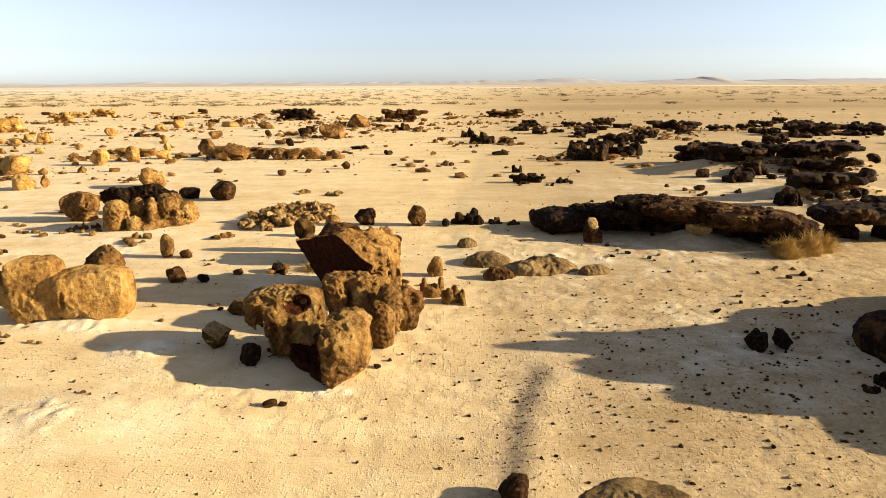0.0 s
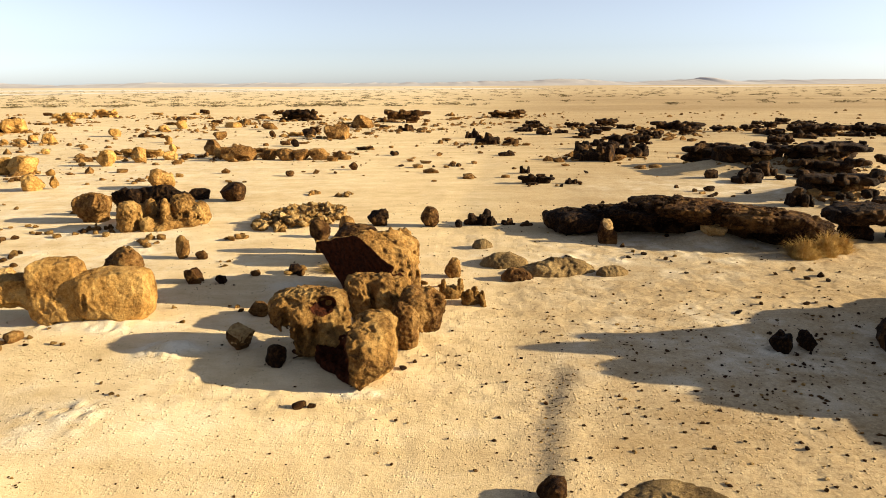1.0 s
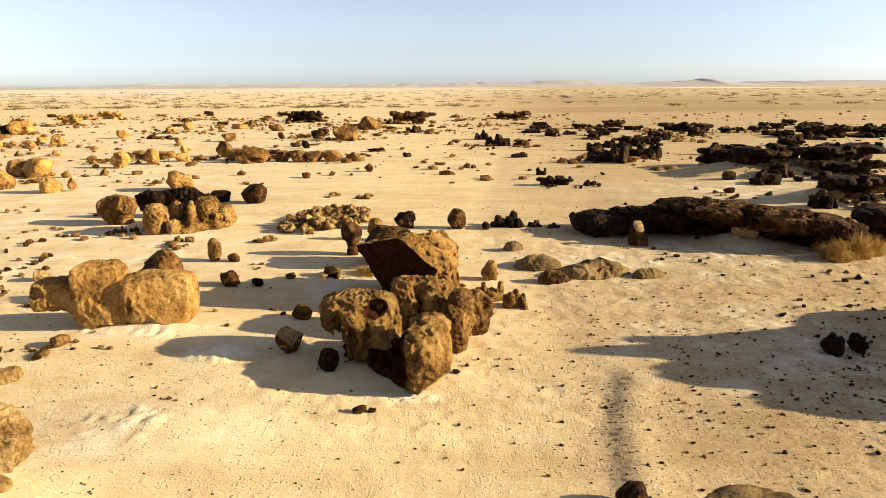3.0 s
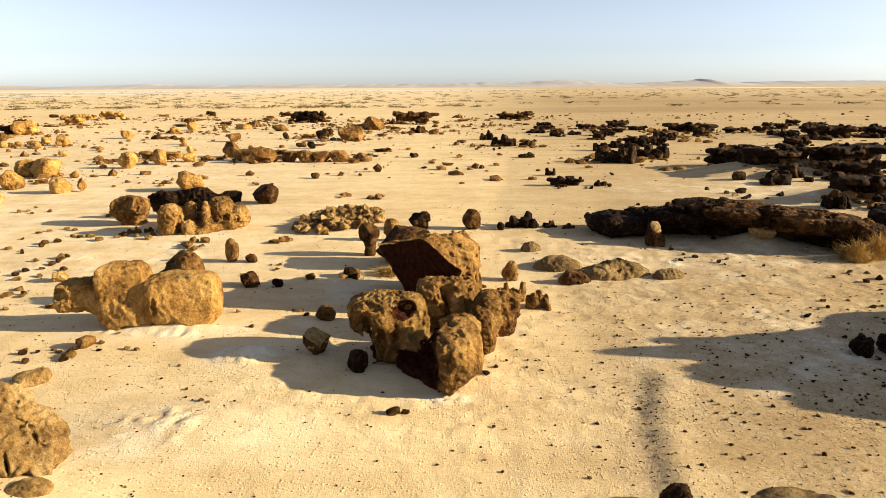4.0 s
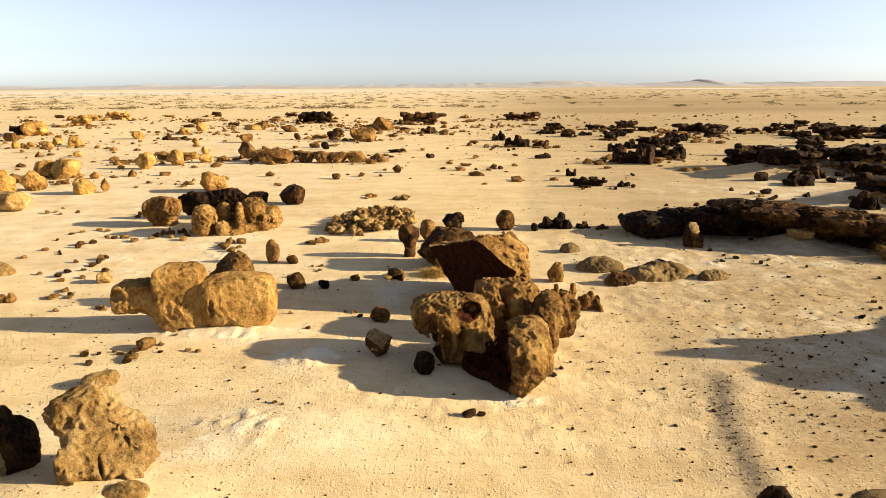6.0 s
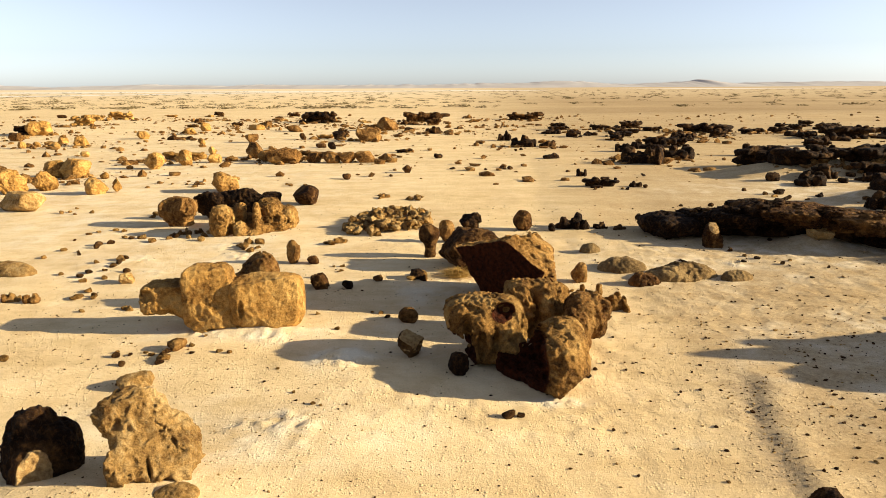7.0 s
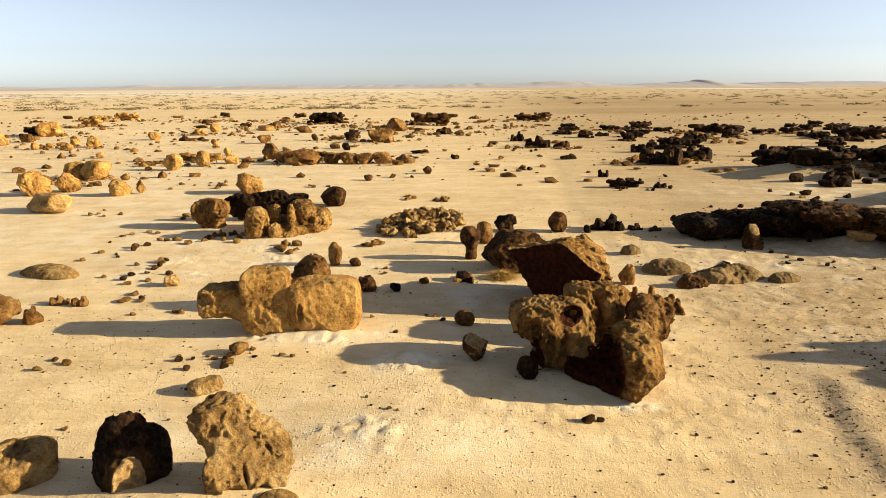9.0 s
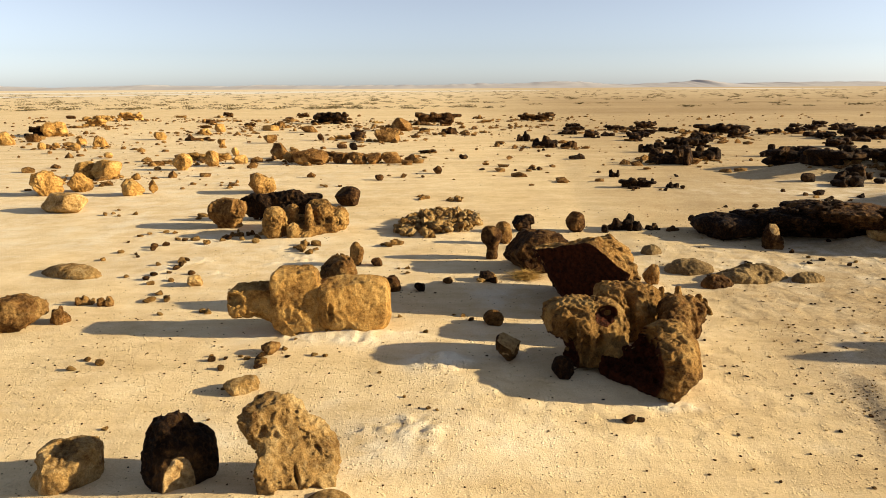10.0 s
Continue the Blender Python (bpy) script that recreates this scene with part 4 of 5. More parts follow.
rock("rock_ledge", 13.4, 20.9, [(-0.6, 0, 0.85, 1.5, 0.9, 0.3, 0), (1.2, 0.2, 0.85, 1.6, 1.0, 0.34, 0), (-1.0, 0.3, 0.3, 0.4, 0.5, 0.5), (0.9, 0.2, 0.3, 0.9, 0.6, 0.5)], ROCK_DARK, 0.055, "dark flat rock ledge with an opening under it", "ledge", seed=94, power=3.0, strata=0.2)

# rocks in the middle distance on the right
lump_rock(16.2, 28.6, 4.6, 2.6, 1.1, ROCK_DARK, "broken dark ledge with tumbled blocks", 101, 50, "rock_ledge", "ledge", kind_of="slab")
lump_rock(13.6, 27.0, 1.3, 1.0, 0.9, ROCK_DARK, "dark rough boulder before the ledge", 102, 34, kind_of="jag")
lump_rock(15.4, 40.6, 4.4, 3.0, 1.4, ROCK_DARK, "dark layered ledge", 103, 50, "rock_ledge", "ledge", kind_of="slab")
lump_rock(16.6, 37.6, 5.2, 3.6, 1.3, ROCK_DARK, "long dark layered ledge over pale sand", 104, 56, "rock_ledge", "ledge", kind_of="slab")
lump_rock(21.0, 38.0, 6.0, 3.6, 1.25, ROCK_DARK, "long dark layered ledge over pale sand", 105, 56, "rock_ledge", "ledge", kind_of="slab")
lump_rock(19.6, 35.9, 4.8, 1.8, 1.0, ROCK_DARK, "dark broken lower shelf of the ledge", 128, 46, "rock_ledge", "ledge", kind_of="slab")
lump_rock(15.9, 35.7, 2.2, 1.5, 1.0, ROCK_DARK, "dark block below the ledge", 129, 36, kind_of="jag")
lump_rock(14.4, 33.8, 1.8, 1.4, 0.8, ROCK_DARK, "dark block fallen before the ledge", 106, 36, kind_of="jag")
lump_rock(10.06, 52.0, 1.7, 1.2, 0.95, ROCK_DARK, "dark rock of a jagged group", 107, 28, kind_of="jag")
lump_rock(9.2, 44.0, 2.9, 1.9, 1.8, ROCK_DARK, "large dark jagged rock", 108, 40, kind_of="jag")
lump_rock(11.8, 46.4, 3.2, 1.9, 1.6, ROCK_DARK, "dark jagged rock", 109, 36, kind_of="jag")
lump_rock(3.9, 47.3, 1.55, 0.8, 0.8, ROCK_DARK, "dark low rock with a raised end", 110, 32, kind_of="jag")
lump_rock(4.0, 37.7, 0.65, 0.6, 0.7, ROCK_DARK, "dark upright rock", 111, 26, kind_of="jag")
lump_rock(4.1, 33.6, 2.0, 0.8, 0.6, ROCK_DARK, "row of dark broken rocks", 112, 40, kind_of="slab")
lump_rock(5.8, 33.5, 0.75, 0.5, 0.4, ROCK_DARK, "dark small rock", 113, 24, kind_of="jag")
lump_rock(2.1, 63.8, 1.4, 1.1, 1.4, ROCK_DARK, "dark leaning rock", 114, 26, kind_of="jag")
lump_rock(3.0, 56.9, 2.5, 1.5, 1.4, ROCK_DARK, "dark jagged rock group", 115, 34, kind_of="jag")
lump_rock(5.1, 56.8, 2.1, 1.3, 0.9, ROCK_DARK, "dark jagged rock", 116, 30, kind_of="jag")
lump_rock(17.6, 48.4, 1.9, 1.3, 1.15, ROCK_DARK, "dark rock behind the ledge", 117, 26, kind_of="jag")
lump_rock(18.3, 62.8, 2.6, 1.6, 0.95, ROCK_DARK, "dark flat outcrop", 118, 30, kind_of="slab")
lump_rock(18.8, 82.2, 3.4, 1.8, 1.1, ROCK_DARK, "dark flat outcrop", 119, 30, kind_of="slab")
lump_rock(24.4, 73.6, 6.6, 2.2, 1.25, ROCK_DARK, "long low dark outcrop", 120, 48, kind_of="slab", name="rock_ledge", category="ledge")
lump_rock(27.8, 70.4, 2.5, 1.6, 0.8, ROCK_DARK, "low dark outcrop", 121, 26, kind_of="slab")
lump_rock(30.9, 71, 2.5, 1.6, 0.85, ROCK_DARK, "low dark outcrop", 122, 26, kind_of="slab")
lump_rock(29.7, 63.2, 2.2, 1.4, 0.75, ROCK_DARK, "low dark outcrop", 123, 26, kind_of="slab")
lump_rock(33.2, 63.2, 5.6, 2.2, 1.4, ROCK_DARK, "long low dark outcrop", 124, 44, kind_of="slab", name="rock_ledge", category="ledge")
lump_rock(38.6, 63.8, 4.2, 2.0, 1.3, ROCK_DARK, "long low dark outcrop", 125, 36, kind_of="slab", name="rock_ledge", category="ledge")
lump_rock(9.1, 105, 6.2, 2.4, 1.4, ROCK_BROWN, "brown far outcrop", 126, 40, kind_of="slab")
lump_rock(14.2, 79.2, 2.0, 1.4, 0.8, ROCK_DARK, "low dark outcrop", 127, 24, kind_of="slab")

for k, (x, y, w) in enumerate(((13.2, 35.2, 0.9), (15.2, 35.0, 1.3), (16.4, 34.4, 0.6), (17.8, 34.8, 1.2), (19.6, 34.6, 0.7), (15.0, 26.3, 0.9), (16.3, 26.0, 1.2), (17.6, 26.6, 1.0), (12.2, 25.4, 0.5), (10.4, 25.6, 0.6), (11.6, 31.0, 0.6), (13.0, 30.2, 0.5))):
    lump_rock(x, y, w, 0.75 * w, 0.55 * w, ROCK_DARK, "dark block fallen from the ledge", 230 + k, 22, kind_of="jag" if k % 2 else "block", group="fallen blocks")

# rocks in the middle distance, centre and left
lump_rock(-16.6, 49.0, 1.83, 1.2, 1.40, ROCK_TAN, "tan block at the end of a rock row", 131, 30, power=4.5, rough=0.7, comb=0.08, yaw=0)
lump_rock(-13.7, 45.3, 3.29, 1.4, 1.18, ROCK_TAN, "long tan block of a rock row", 132, 40, power=4.5, rough=0.7, comb=0.08, yaw=0)
lump_rock(-11.95, 45.7, 1.52, 1.0, 0.84, ROCK_TAN, "tan block of a rock row", 133, 28, power=4.5, rough=0.7, comb=0.08, yaw=0)
lump_rock(-10.75, 45.4, 1.40, 1.0, 0.95, ROCK_TAN, "tan block of a rock row", 134, 28, power=4.5, rough=0.7, comb=0.08, yaw=0)
lump_rock(-9.75, 45.4, 1.34, 1.0, 0.90, ROCK_TAN, "tan block of a rock row", 135, 28, power=4.5, rough=0.7, comb=0.08, yaw=0)
lump_rock(-8.4, 45.6, 2.20, 1.0, 0.95, ROCK_TAN, "tan block of a rock row", 136, 32, power=4.5, rough=0.7, comb=0.08, yaw=0)
lump_rock(-7.2, 45.8, 1.40, 0.9, 0.73, ROCK_TAN, "tan block of a rock row", 137, 26, power=4.5, rough=0.7, comb=0.08, yaw=0)
lump_rock(-15.0, 46.6, 2.20, 1.2, 0.90, ROCK_TAN, "low brown rock of a rock row", 138, 30, power=4.5, rough=0.7, comb=0.08, yaw=0)
lump_rock(-12.0, 48.6, 4.39, 1.4, 0.67, ROCK_TAN, "low broken back of a rock row", 139, 36, kind_of="slab")
lump_rock(-13.4, 57.2, 1.2, 0.8, 0.45, ROCK_BROWN, "low brown rock", 140, 22)
lump_rock(-12.25, 55.6, 0.8, 0.7, 0.75, ROCK_DARK, "dark upright rock", 141, 22)
lump_rock(-6.4, 52.4, 1.6, 0.7, 0.36, ROCK_DARK, "low dark rock", 142, 24, kind_of="slab")
lump_rock(-3.8, 48, 0.75, 0.5, 0.4, ROCK_DARK, "small dark rock", 143, 20)
lump_rock(-5.6, 39.6, 0.48, 0.48, 0.46, ROCK_BROWN, "ball-shaped brown stone", 144, 22, kind_of="round")
lump_rock(-8.7, 37.1, 0.56, 0.5, 0.4, ROCK_BROWN, "small brown stone", 145, 22)
lump_rock(-13.3, 66.8, 1.5, 1.1, 0.8, ROCK_DARK, "dark rounded rock", 146, 24, kind_of="round")
lump_rock(-10.1, 64.0, 3.1, 1.8, 1.6, ROCK_TAN, "large brown block standing on stubs", 147, 40)
lump_rock(-9.8, 80.6, 3.6, 2.2, 1.9, ROCK_TAN, "large tan outcrop", 148, 36)
lump_rock(-7.2, 79.2, 1.5, 1.0, 0.5, ROCK_DARK, "low dark rock", 149, 22)
lump_rock(-4.3, 74.2, 2.0, 1.3, 1.1, ROCK_DARK, "dark jagged rock", 150, 26, kind_of="jag")
lump_rock(-5.6, 100, 7.5, 2.6, 1.8, ROCK_BROWN, "long brown far outcrop", 151, 44, kind_of="slab")
lump_rock(-20.6, 98.6, 6.1, 3.0, 2.0, ROCK_DARK, "large dark far outcrop", 152, 40, kind_of="slab")
lump_rock(-20.6, 63.3, 1.35, 1.1, 0.95, ROCK_TAN, "tan block standing alone", 153, 26)
lump_rock(-16.6, 66.2, 0.66, 0.6, 0.66, ROCK_BROWN, "small rounded rock", 154, 20, kind_of="round")
lump_rock(-23.9, 32.6, 1.6, 1.4, 1.35, ROCK_OCHRE, "rounded tan boulder with hollows", 161, 36, pits=1.0)
lump_rock(-22.9, 33.6, 1.3, 1.2, 1.2, ROCK_OCHRE, "tan boulder of a row", 162, 30)
lump_rock(-25.0, 38.6, 1.5, 1.3, 0.9, ROCK_OCHRE, "tan rounded boulder of a row", 163, 30, kind_of="round")
lump_rock(-23.8, 38.4, 1.8, 1.5, 1.3, ROCK_OCHRE, "brown boulder of a row", 164, 32)
lump_rock(-20.7, 28.0, 2.5, 1.3, 0.75, ROCK_PALE, "long smooth pale boulder half buried", 165, 36, kind_of="round", rough=0.4, pits=0.0)
lump_rock(-19.8, 32.3, 1.15, 1.0, 0.8, ROCK_OCHRE, "smooth tan boulder", 166, 30, kind_of="round")
lump_rock(-19.0, 32.7, 0.5, 0.45, 1.0, ROCK_OCHRE, "thin brown rock behind a tan boulder", 167, 26)
lump_rock(-21.1, 42.4, 1.25, 1.0, 1.0, ROCK_OCHRE, "rounded brown boulder", 168, 28, kind_of="round")
lump_rock(-19.9, 44.5, 1.0, 0.9, 1.0, ROCK_OCHRE, "upright rounded brown boulder", 169, 28, kind_of="round")
lump_rock(-21.4, 48.2, 4.2, 1.4, 0.75, ROCK_OCHRE, "low broken row of brown rocks", 170, 38, kind_of="slab")
lump_rock(-18.6, 46.0, 1.2, 0.9, 0.7, ROCK_OCHRE, "brown rock", 171, 24)
lump_rock(-20.5, 51.6, 0.55, 0.5, 0.8, ROCK_OCHRE, "small upright brown rock", 172, 20)
lump_rock(-38.3, 58, 0.65, 0.6, 0.6, ROCK_OCHRE, "round brown stone", 173, 18, kind_of="round")
lump_rock(-37.7, 59.2, 0.62, 0.6, 0.5, ROCK_OCHRE, "round brown stone", 174, 18, kind_of="round")
lump_rock(-35.2, 57.4, 0.8, 0.7, 0.55, ROCK_OCHRE, "round tan stone", 175, 18, kind_of="round")
lump_rock(-37.7, 63.4, 1.5, 1.0, 0.65, ROCK_OCHRE, "low brown rock", 176, 22)
lump_rock(-34.5, 60.2, 1.75, 1.3, 1.1, ROCK_OCHRE, "ribbed tan boulder", 177, 28, strata=0.1)
lump_rock(-32.5, 68.4, 1.6, 1.2, 0.95, ROCK_OCHRE, "tan boulder", 178, 24)
lump_rock(-30.2, 74.8, 1.5, 1.2, 0.9, ROCK_OCHRE, "tan boulder", 179, 24)
lump_rock(-30.5, 80.6, 1.5, 1.2, 1.2, ROCK_OCHRE, "brown boulder", 180, 22)
lump_rock(-24.2, 60.4, 0.6, 0.55, 0.7, ROCK_OCHRE, "small rounded brown rock", 181, 18, kind_of="round")
lump_rock(-51.6, 94.8, 3.2, 2.0, 1.7, ROCK_OCHRE, "far brown outcrop", 182, 28, kind_of="slab")
lump_rock(-54.9, 113.4, 4.2, 2.4, 1.6, ROCK_OCHRE, "far brown outcrop", 183, 28, kind_of="slab")
lump_rock(-44.2, 62.8, 2.2, 1.6, 1.5, ROCK_OCHRE, "tan outcrop", 184, 28)
lump_rock(-45.6, 73.8, 3.6, 2.0, 1.9, ROCK_OCHRE, "tan outcrop with a dark cap", 185, 30)
lump_rock(-47.8, 74.6, 2.4, 1.6, 1.2, ROCK_DARK, "dark low outcrop", 186, 26, kind_of="slab")
lump_rock(-29.1, 50.1, 0.7, 0.6, 0.42, ROCK_OCHRE, "small tan stone", 187, 18, kind_of="round")
lump_rock(-21.9, 37.7, 0.52, 0.5, 0.46, ROCK_OCHRE, "small brown stone", 188, 18)

# low jagged rocks of the far field
far_random = random.Random(77)
for k in range(30):
    x, y = far_random.uniform(6, 42), far_random.uniform(54, 84)
    lump_rock(x, y, far_random.uniform(1.2, 3.6), far_random.uniform(1.0, 2.0), far_random.uniform(0.5, 1.1), ROCK_DARK, "low dark jagged rock of the far field", 500 + k, 20, kind_of=far_random.choice(["slab", "jag"]), group="far field rocks")
for k in range(34):
    y = far_random.uniform(66, 125)
    x = far_random.uniform(-0.68 * y, 0.02 * y)
    lump_rock(x, y, far_random.uniform(1.0, 3.4), far_random.uniform(0.8, 1.8), far_random.uniform(0.4, 1.2), far_random.choice([ROCK_BROWN, ROCK_TAN, ROCK_OCHRE]), "low brown jagged rock of the far field", 540 + k, 20, kind_of=far_random.choice(["slab", "jag", "block"]), group="far field rocks")

# rocks on the near left
lump_rock(-14.5, 14.2, 1.5, 1.0, 0.85, ROCK_TAN, "broken tan block", 191, 40)
lump_rock(-13.75, 14.5, 0.6, 0.5, 0.5, ROCK_TAN, "split tan rock", 192, 30, kind_of="jag")
lump_rock(-13.9, 15.8, 0.55, 0.45, 0.32, ROCK_TAN, "low brown stone", 193, 26, kind_of="jag")
lump_rock(-13.35, 15.75, 0.55, 0.4, 0.34, ROCK_TAN, "low brown stone", 194, 26, kind_of="jag")
lump_rock(-15.5, 18.4, 2.0, 0.9, 0.28, ROCK_PALE, "low pale hump of rock half buried", 195, 34, kind_of="mound")
lump_rock(-11.8, 17.3, 0.5, 0.45, 0.34, ROCK_PALE, "small pale stone", 196, 26)
lump_rock(-8.85, 10.95, 0.72, 0.46, 0.3, ROCK_PALE, "flat angular tan stone", 197, 30, power=2.4, rough=0.9, chips=14)
rock("boulder", -7.85, 19.1, [(0, 0, 0.3, 0.2, 0.2, 0.32), (-0.04, 0, 0.5, 0.12, 0.12, 0.2)], ROCK_TAN, 0.022, "small cone-shaped tan stone", seed=198, rough=0.5)
lump_rock(-6.75, 16.75, 0.62, 0.5, 0.46, ROCK_BROWN, "brown knobbly stone with a hollow", 211, 30, pits=0.8)
lump_rock(-6.05, 16.7, 0.34, 0.3, 0.26, ROCK_DARK, "small dark stone beside a brown one", 212, 24)
lump_rock(-5.35, 17.3, 0.32, 0.26, 0.2, ROCK_BROWN, "small dark brown stone", 213, 22)
lump_rock(-4.45, 14.15, 0.46, 0.4, 0.32, ROCK_TAN, "small domed tan stone", 214, 26, kind_of="round")
lump_rock(-4.35, 17.5, 0.5, 0.4, 0.3, ROCK_DARK, "low dark ragged stone in shade", 215, 26)
lump_rock(-8.75, 12.55, 0.42, 0.36, 0.28, ROCK_TAN, "small angular brown stone", 216, 24)
lump_rock(-7.3, 19.0, 0.4, 0.35, 0.3, ROCK_BROWN, "small brown stone", 199, 24)


# ---- the stone cairn ----
def stone_mesh(seed, flat=0.5, faces=7, subdiv=1, mat=ROCK_GREY):
    """A small angular stone of about one metre, to be scaled."""
    r = random.Random(seed)
    bm = bmesh.new()
    bmesh.ops.create_icosphere(bm, subdivisions=subdiv, radius=0.5)
    planes = []
    for k in range(faces):
        v = Vector((r.gauss(0, 1), r.gauss(0, 1), r.gauss(0, 1))).normalized()
        planes.append((v, r.uniform(0.2, 0.36)))
    for v in bm.verts:
        for nrm, c in planes:
            over = v.co.dot(nrm) - c
            if over > 0:
                v.co -= nrm * over
        v.co *= 1 + r.uniform(-0.06, 0.06)
        v.co.z *= flat
    me = bpy.data.meshes.new("stone")
    bm.to_mesh(me)
    bm.free()
    me.materials.append(mat)
    return me


def build_cairn():
    base = new("stone_cairn")
    base.matrix_world = pose(-5.55, 24.6, gz(-5.55, 24.6))
    tagged(base, "low oval heap of angular grey-brown stones on sand", "cairn")
    kinds = [stone_mesh(300 + k, 0.42 + 0.05 * k, 8, 2 if k < 5 else 1, (ROCK_GOLD, ROCK_PALE, ROCK_PALE)[k % 3]) for k in range(9)]
    r = random.Random(12)
    made = 0
    while made < 290:
        a, q = r.uniform(0, 6.283), math.sqrt(r.random())
        u, v = 1.45 * q * math.cos(a), 2.35 * q * math.sin(a)
        x, y = u * 0.94 + v * 0.25, v * 0.97 - u * 0.1
        if r.random() > 0.25 + 0.9 * abs(math.sin(a * 0.5)) and q < 0.6:
            continue
        s = r.uniform(0.22, 0.52)
        lift = (0.26 * (1 - q ** 3) + 0.05) * r.random() + 0.06 * s
        ob = new("stone", r.choice(kinds))
        ob.parent = base
        ob.matrix_basis = pose(x, y, lift + 0.05, r.uniform(-40, 40), r.uniform(-40, 40), r.uniform(0, 360)) @ Matrix.Diagonal((s, s * r.uniform(0.7, 1), s, 1))
        made += 1


build_cairn()


# ---- loose stones ----
def scatter_stones():
    kinds = {}
    for nm, mat in (("brown", ROCK_BROWN), ("tan", ROCK_GOLD), ("dark", ROCK_DARK)):
        kinds[nm] = [stone_mesh(400 + 10 * len(kinds) + k, 0.55 + 0.06 * k, 7, 2, mat) for k in range(6)]
    r = random.Random(5)

    def put(x, y, s, nm=None):
        nm = nm or r.choice(["brown", "brown", "tan", "dark"] if x > -3 else ["tan", "tan", "tan", "brown"])
        ob = new("stone", r.choice(kinds[nm]))
        ob.matrix_world = pose(x, y, gz(x, y) + 0.14 * s, r.uniform(-20, 20), r.uniform(-20, 20), r.uniform(0, 360)) @ Matrix.Diagonal((s, s * r.uniform(0.65, 1), s * r.uniform(0.7, 1.1), 1))
        tagged(ob, f"loose angular {nm} stone lying on the sand", "stone", "loose stones")

    # small clusters: x, y, spread, count, size
    for x, y, sp, n, s in ((-2.6, 9.98, 0.16, 2, 0.26), (-1.2, 11.4, 0.05, 1, 0.22), 
                           (-7.0, 21.6, 0.45, 7, 0.4), (-9.6, 21.0, 0.6, 8, 0.4), (-11.9, 22.5, 0.6, 6, 0.42), (-13.7, 22.0, 0.5, 4, 0.4), (-4.2, 17.3, 0.3, 3, 0.4),
                           (-14.6, 20.8, 0.8, 7, 0.3), (-13.0, 19.3, 0.5, 5, 0.34), (-12.3, 16.2, 0.5, 5, 0.3), (-9.4, 12.1, 0.7, 7, 0.22), (-8.6, 12.6, 0.5, 5, 0.26),
                           (-12.0, 11.9, 0.3, 3, 0.26), (-6.5, 30.5, 0.6, 7, 0.4), (-4.6, 30.2, 0.6, 6, 0.45), (-14.3, 26.4, 0.5, 4, 0.45), (-18, 27.5, 0.7, 6, 0.3),
                           (-16.5, 34.5, 0.8, 5, 0.4), (0.1, 41.5, 0.8, 8, 0.4), (6.4, 16.2, 1.4, 9, 0.2), (5.0, 19.0, 1.4, 10, 0.22), (9.6, 24.4, 1.5, 8, 0.4), (-10.9, 35, 0.8, 4, 0.4),
                           (7.0, 27, 1.2, 3, 0.3), (-6.6, 18.2, 0.6, 5, 0.2), (-10.5, 15.6, 0.9, 7, 0.22), (-12.8, 17.6, 0.9, 7, 0.26), (-5.8, 14.6, 0.8, 5, 0.18), (-8.0, 12.8, 0.7, 7, 0.16), (-6.2, 11.0, 0.8, 5, 0.12), (6.8, 11.6, 1.6, 16, 0.11), (4.6, 9.6, 1.6, 10, 0.09), (8.2, 14.0, 1.2, 9, 0.14), (-9.6, 9.9, 0.8, 5, 0.12), (-0.9, 11.9, 0.4, 4, 0.12), (-15.5, 22.6, 1.0, 6, 0.3), (11.5, 30.5, 1.6, 7, 0.4), (8.5, 17.0, 0.8, 6, 0.25), (4.3, 33.0, 0.8, 6, 0.35), (-0.9, 16.4, 0.4, 5, 0.25)):
        for k in range(n):
            put(x + r.gauss(0, sp * 0.6), y + r.gauss(0, sp * 0.6), s * r.uniform(0.55, 1.1))
    for k in range(70):
        y = 36 + 75 * r.random() ** 1.2
        x = r.uniform(-0.72 * y - 6, 0.15 * y) if r.random() < 0.72 else r.uniform(0, 0.55 * y)
        put(x, y, r.uniform(0.2, 0.6))


scatter_stones()


def joined(name, pieces, mat, label, category, flat=True):
    """Many small pieces (verts, faces) as one object of kind stuff."""
    vs, fs, n = [], [], 0
    for v, f in pieces:
        vs.append(v)
        fs.append(f + n)
        n += len(v)
    ob = new(name, mesh_from(name, np.concatenate(vs), np.concatenate(fs), mat, flat))
    return tagged(ob, label, category, kind="stuff")


def ico(subdiv=1):
    bm = bmesh.new()
    bmesh.ops.create_icosphere(bm, subdivisions=subdiv, radius=1)
    v = np.array([p.co[:] for p in bm.verts])
    f = np.array([[q.index for q in p.verts] for p in bm.faces])
    bm.free()
    return v, f


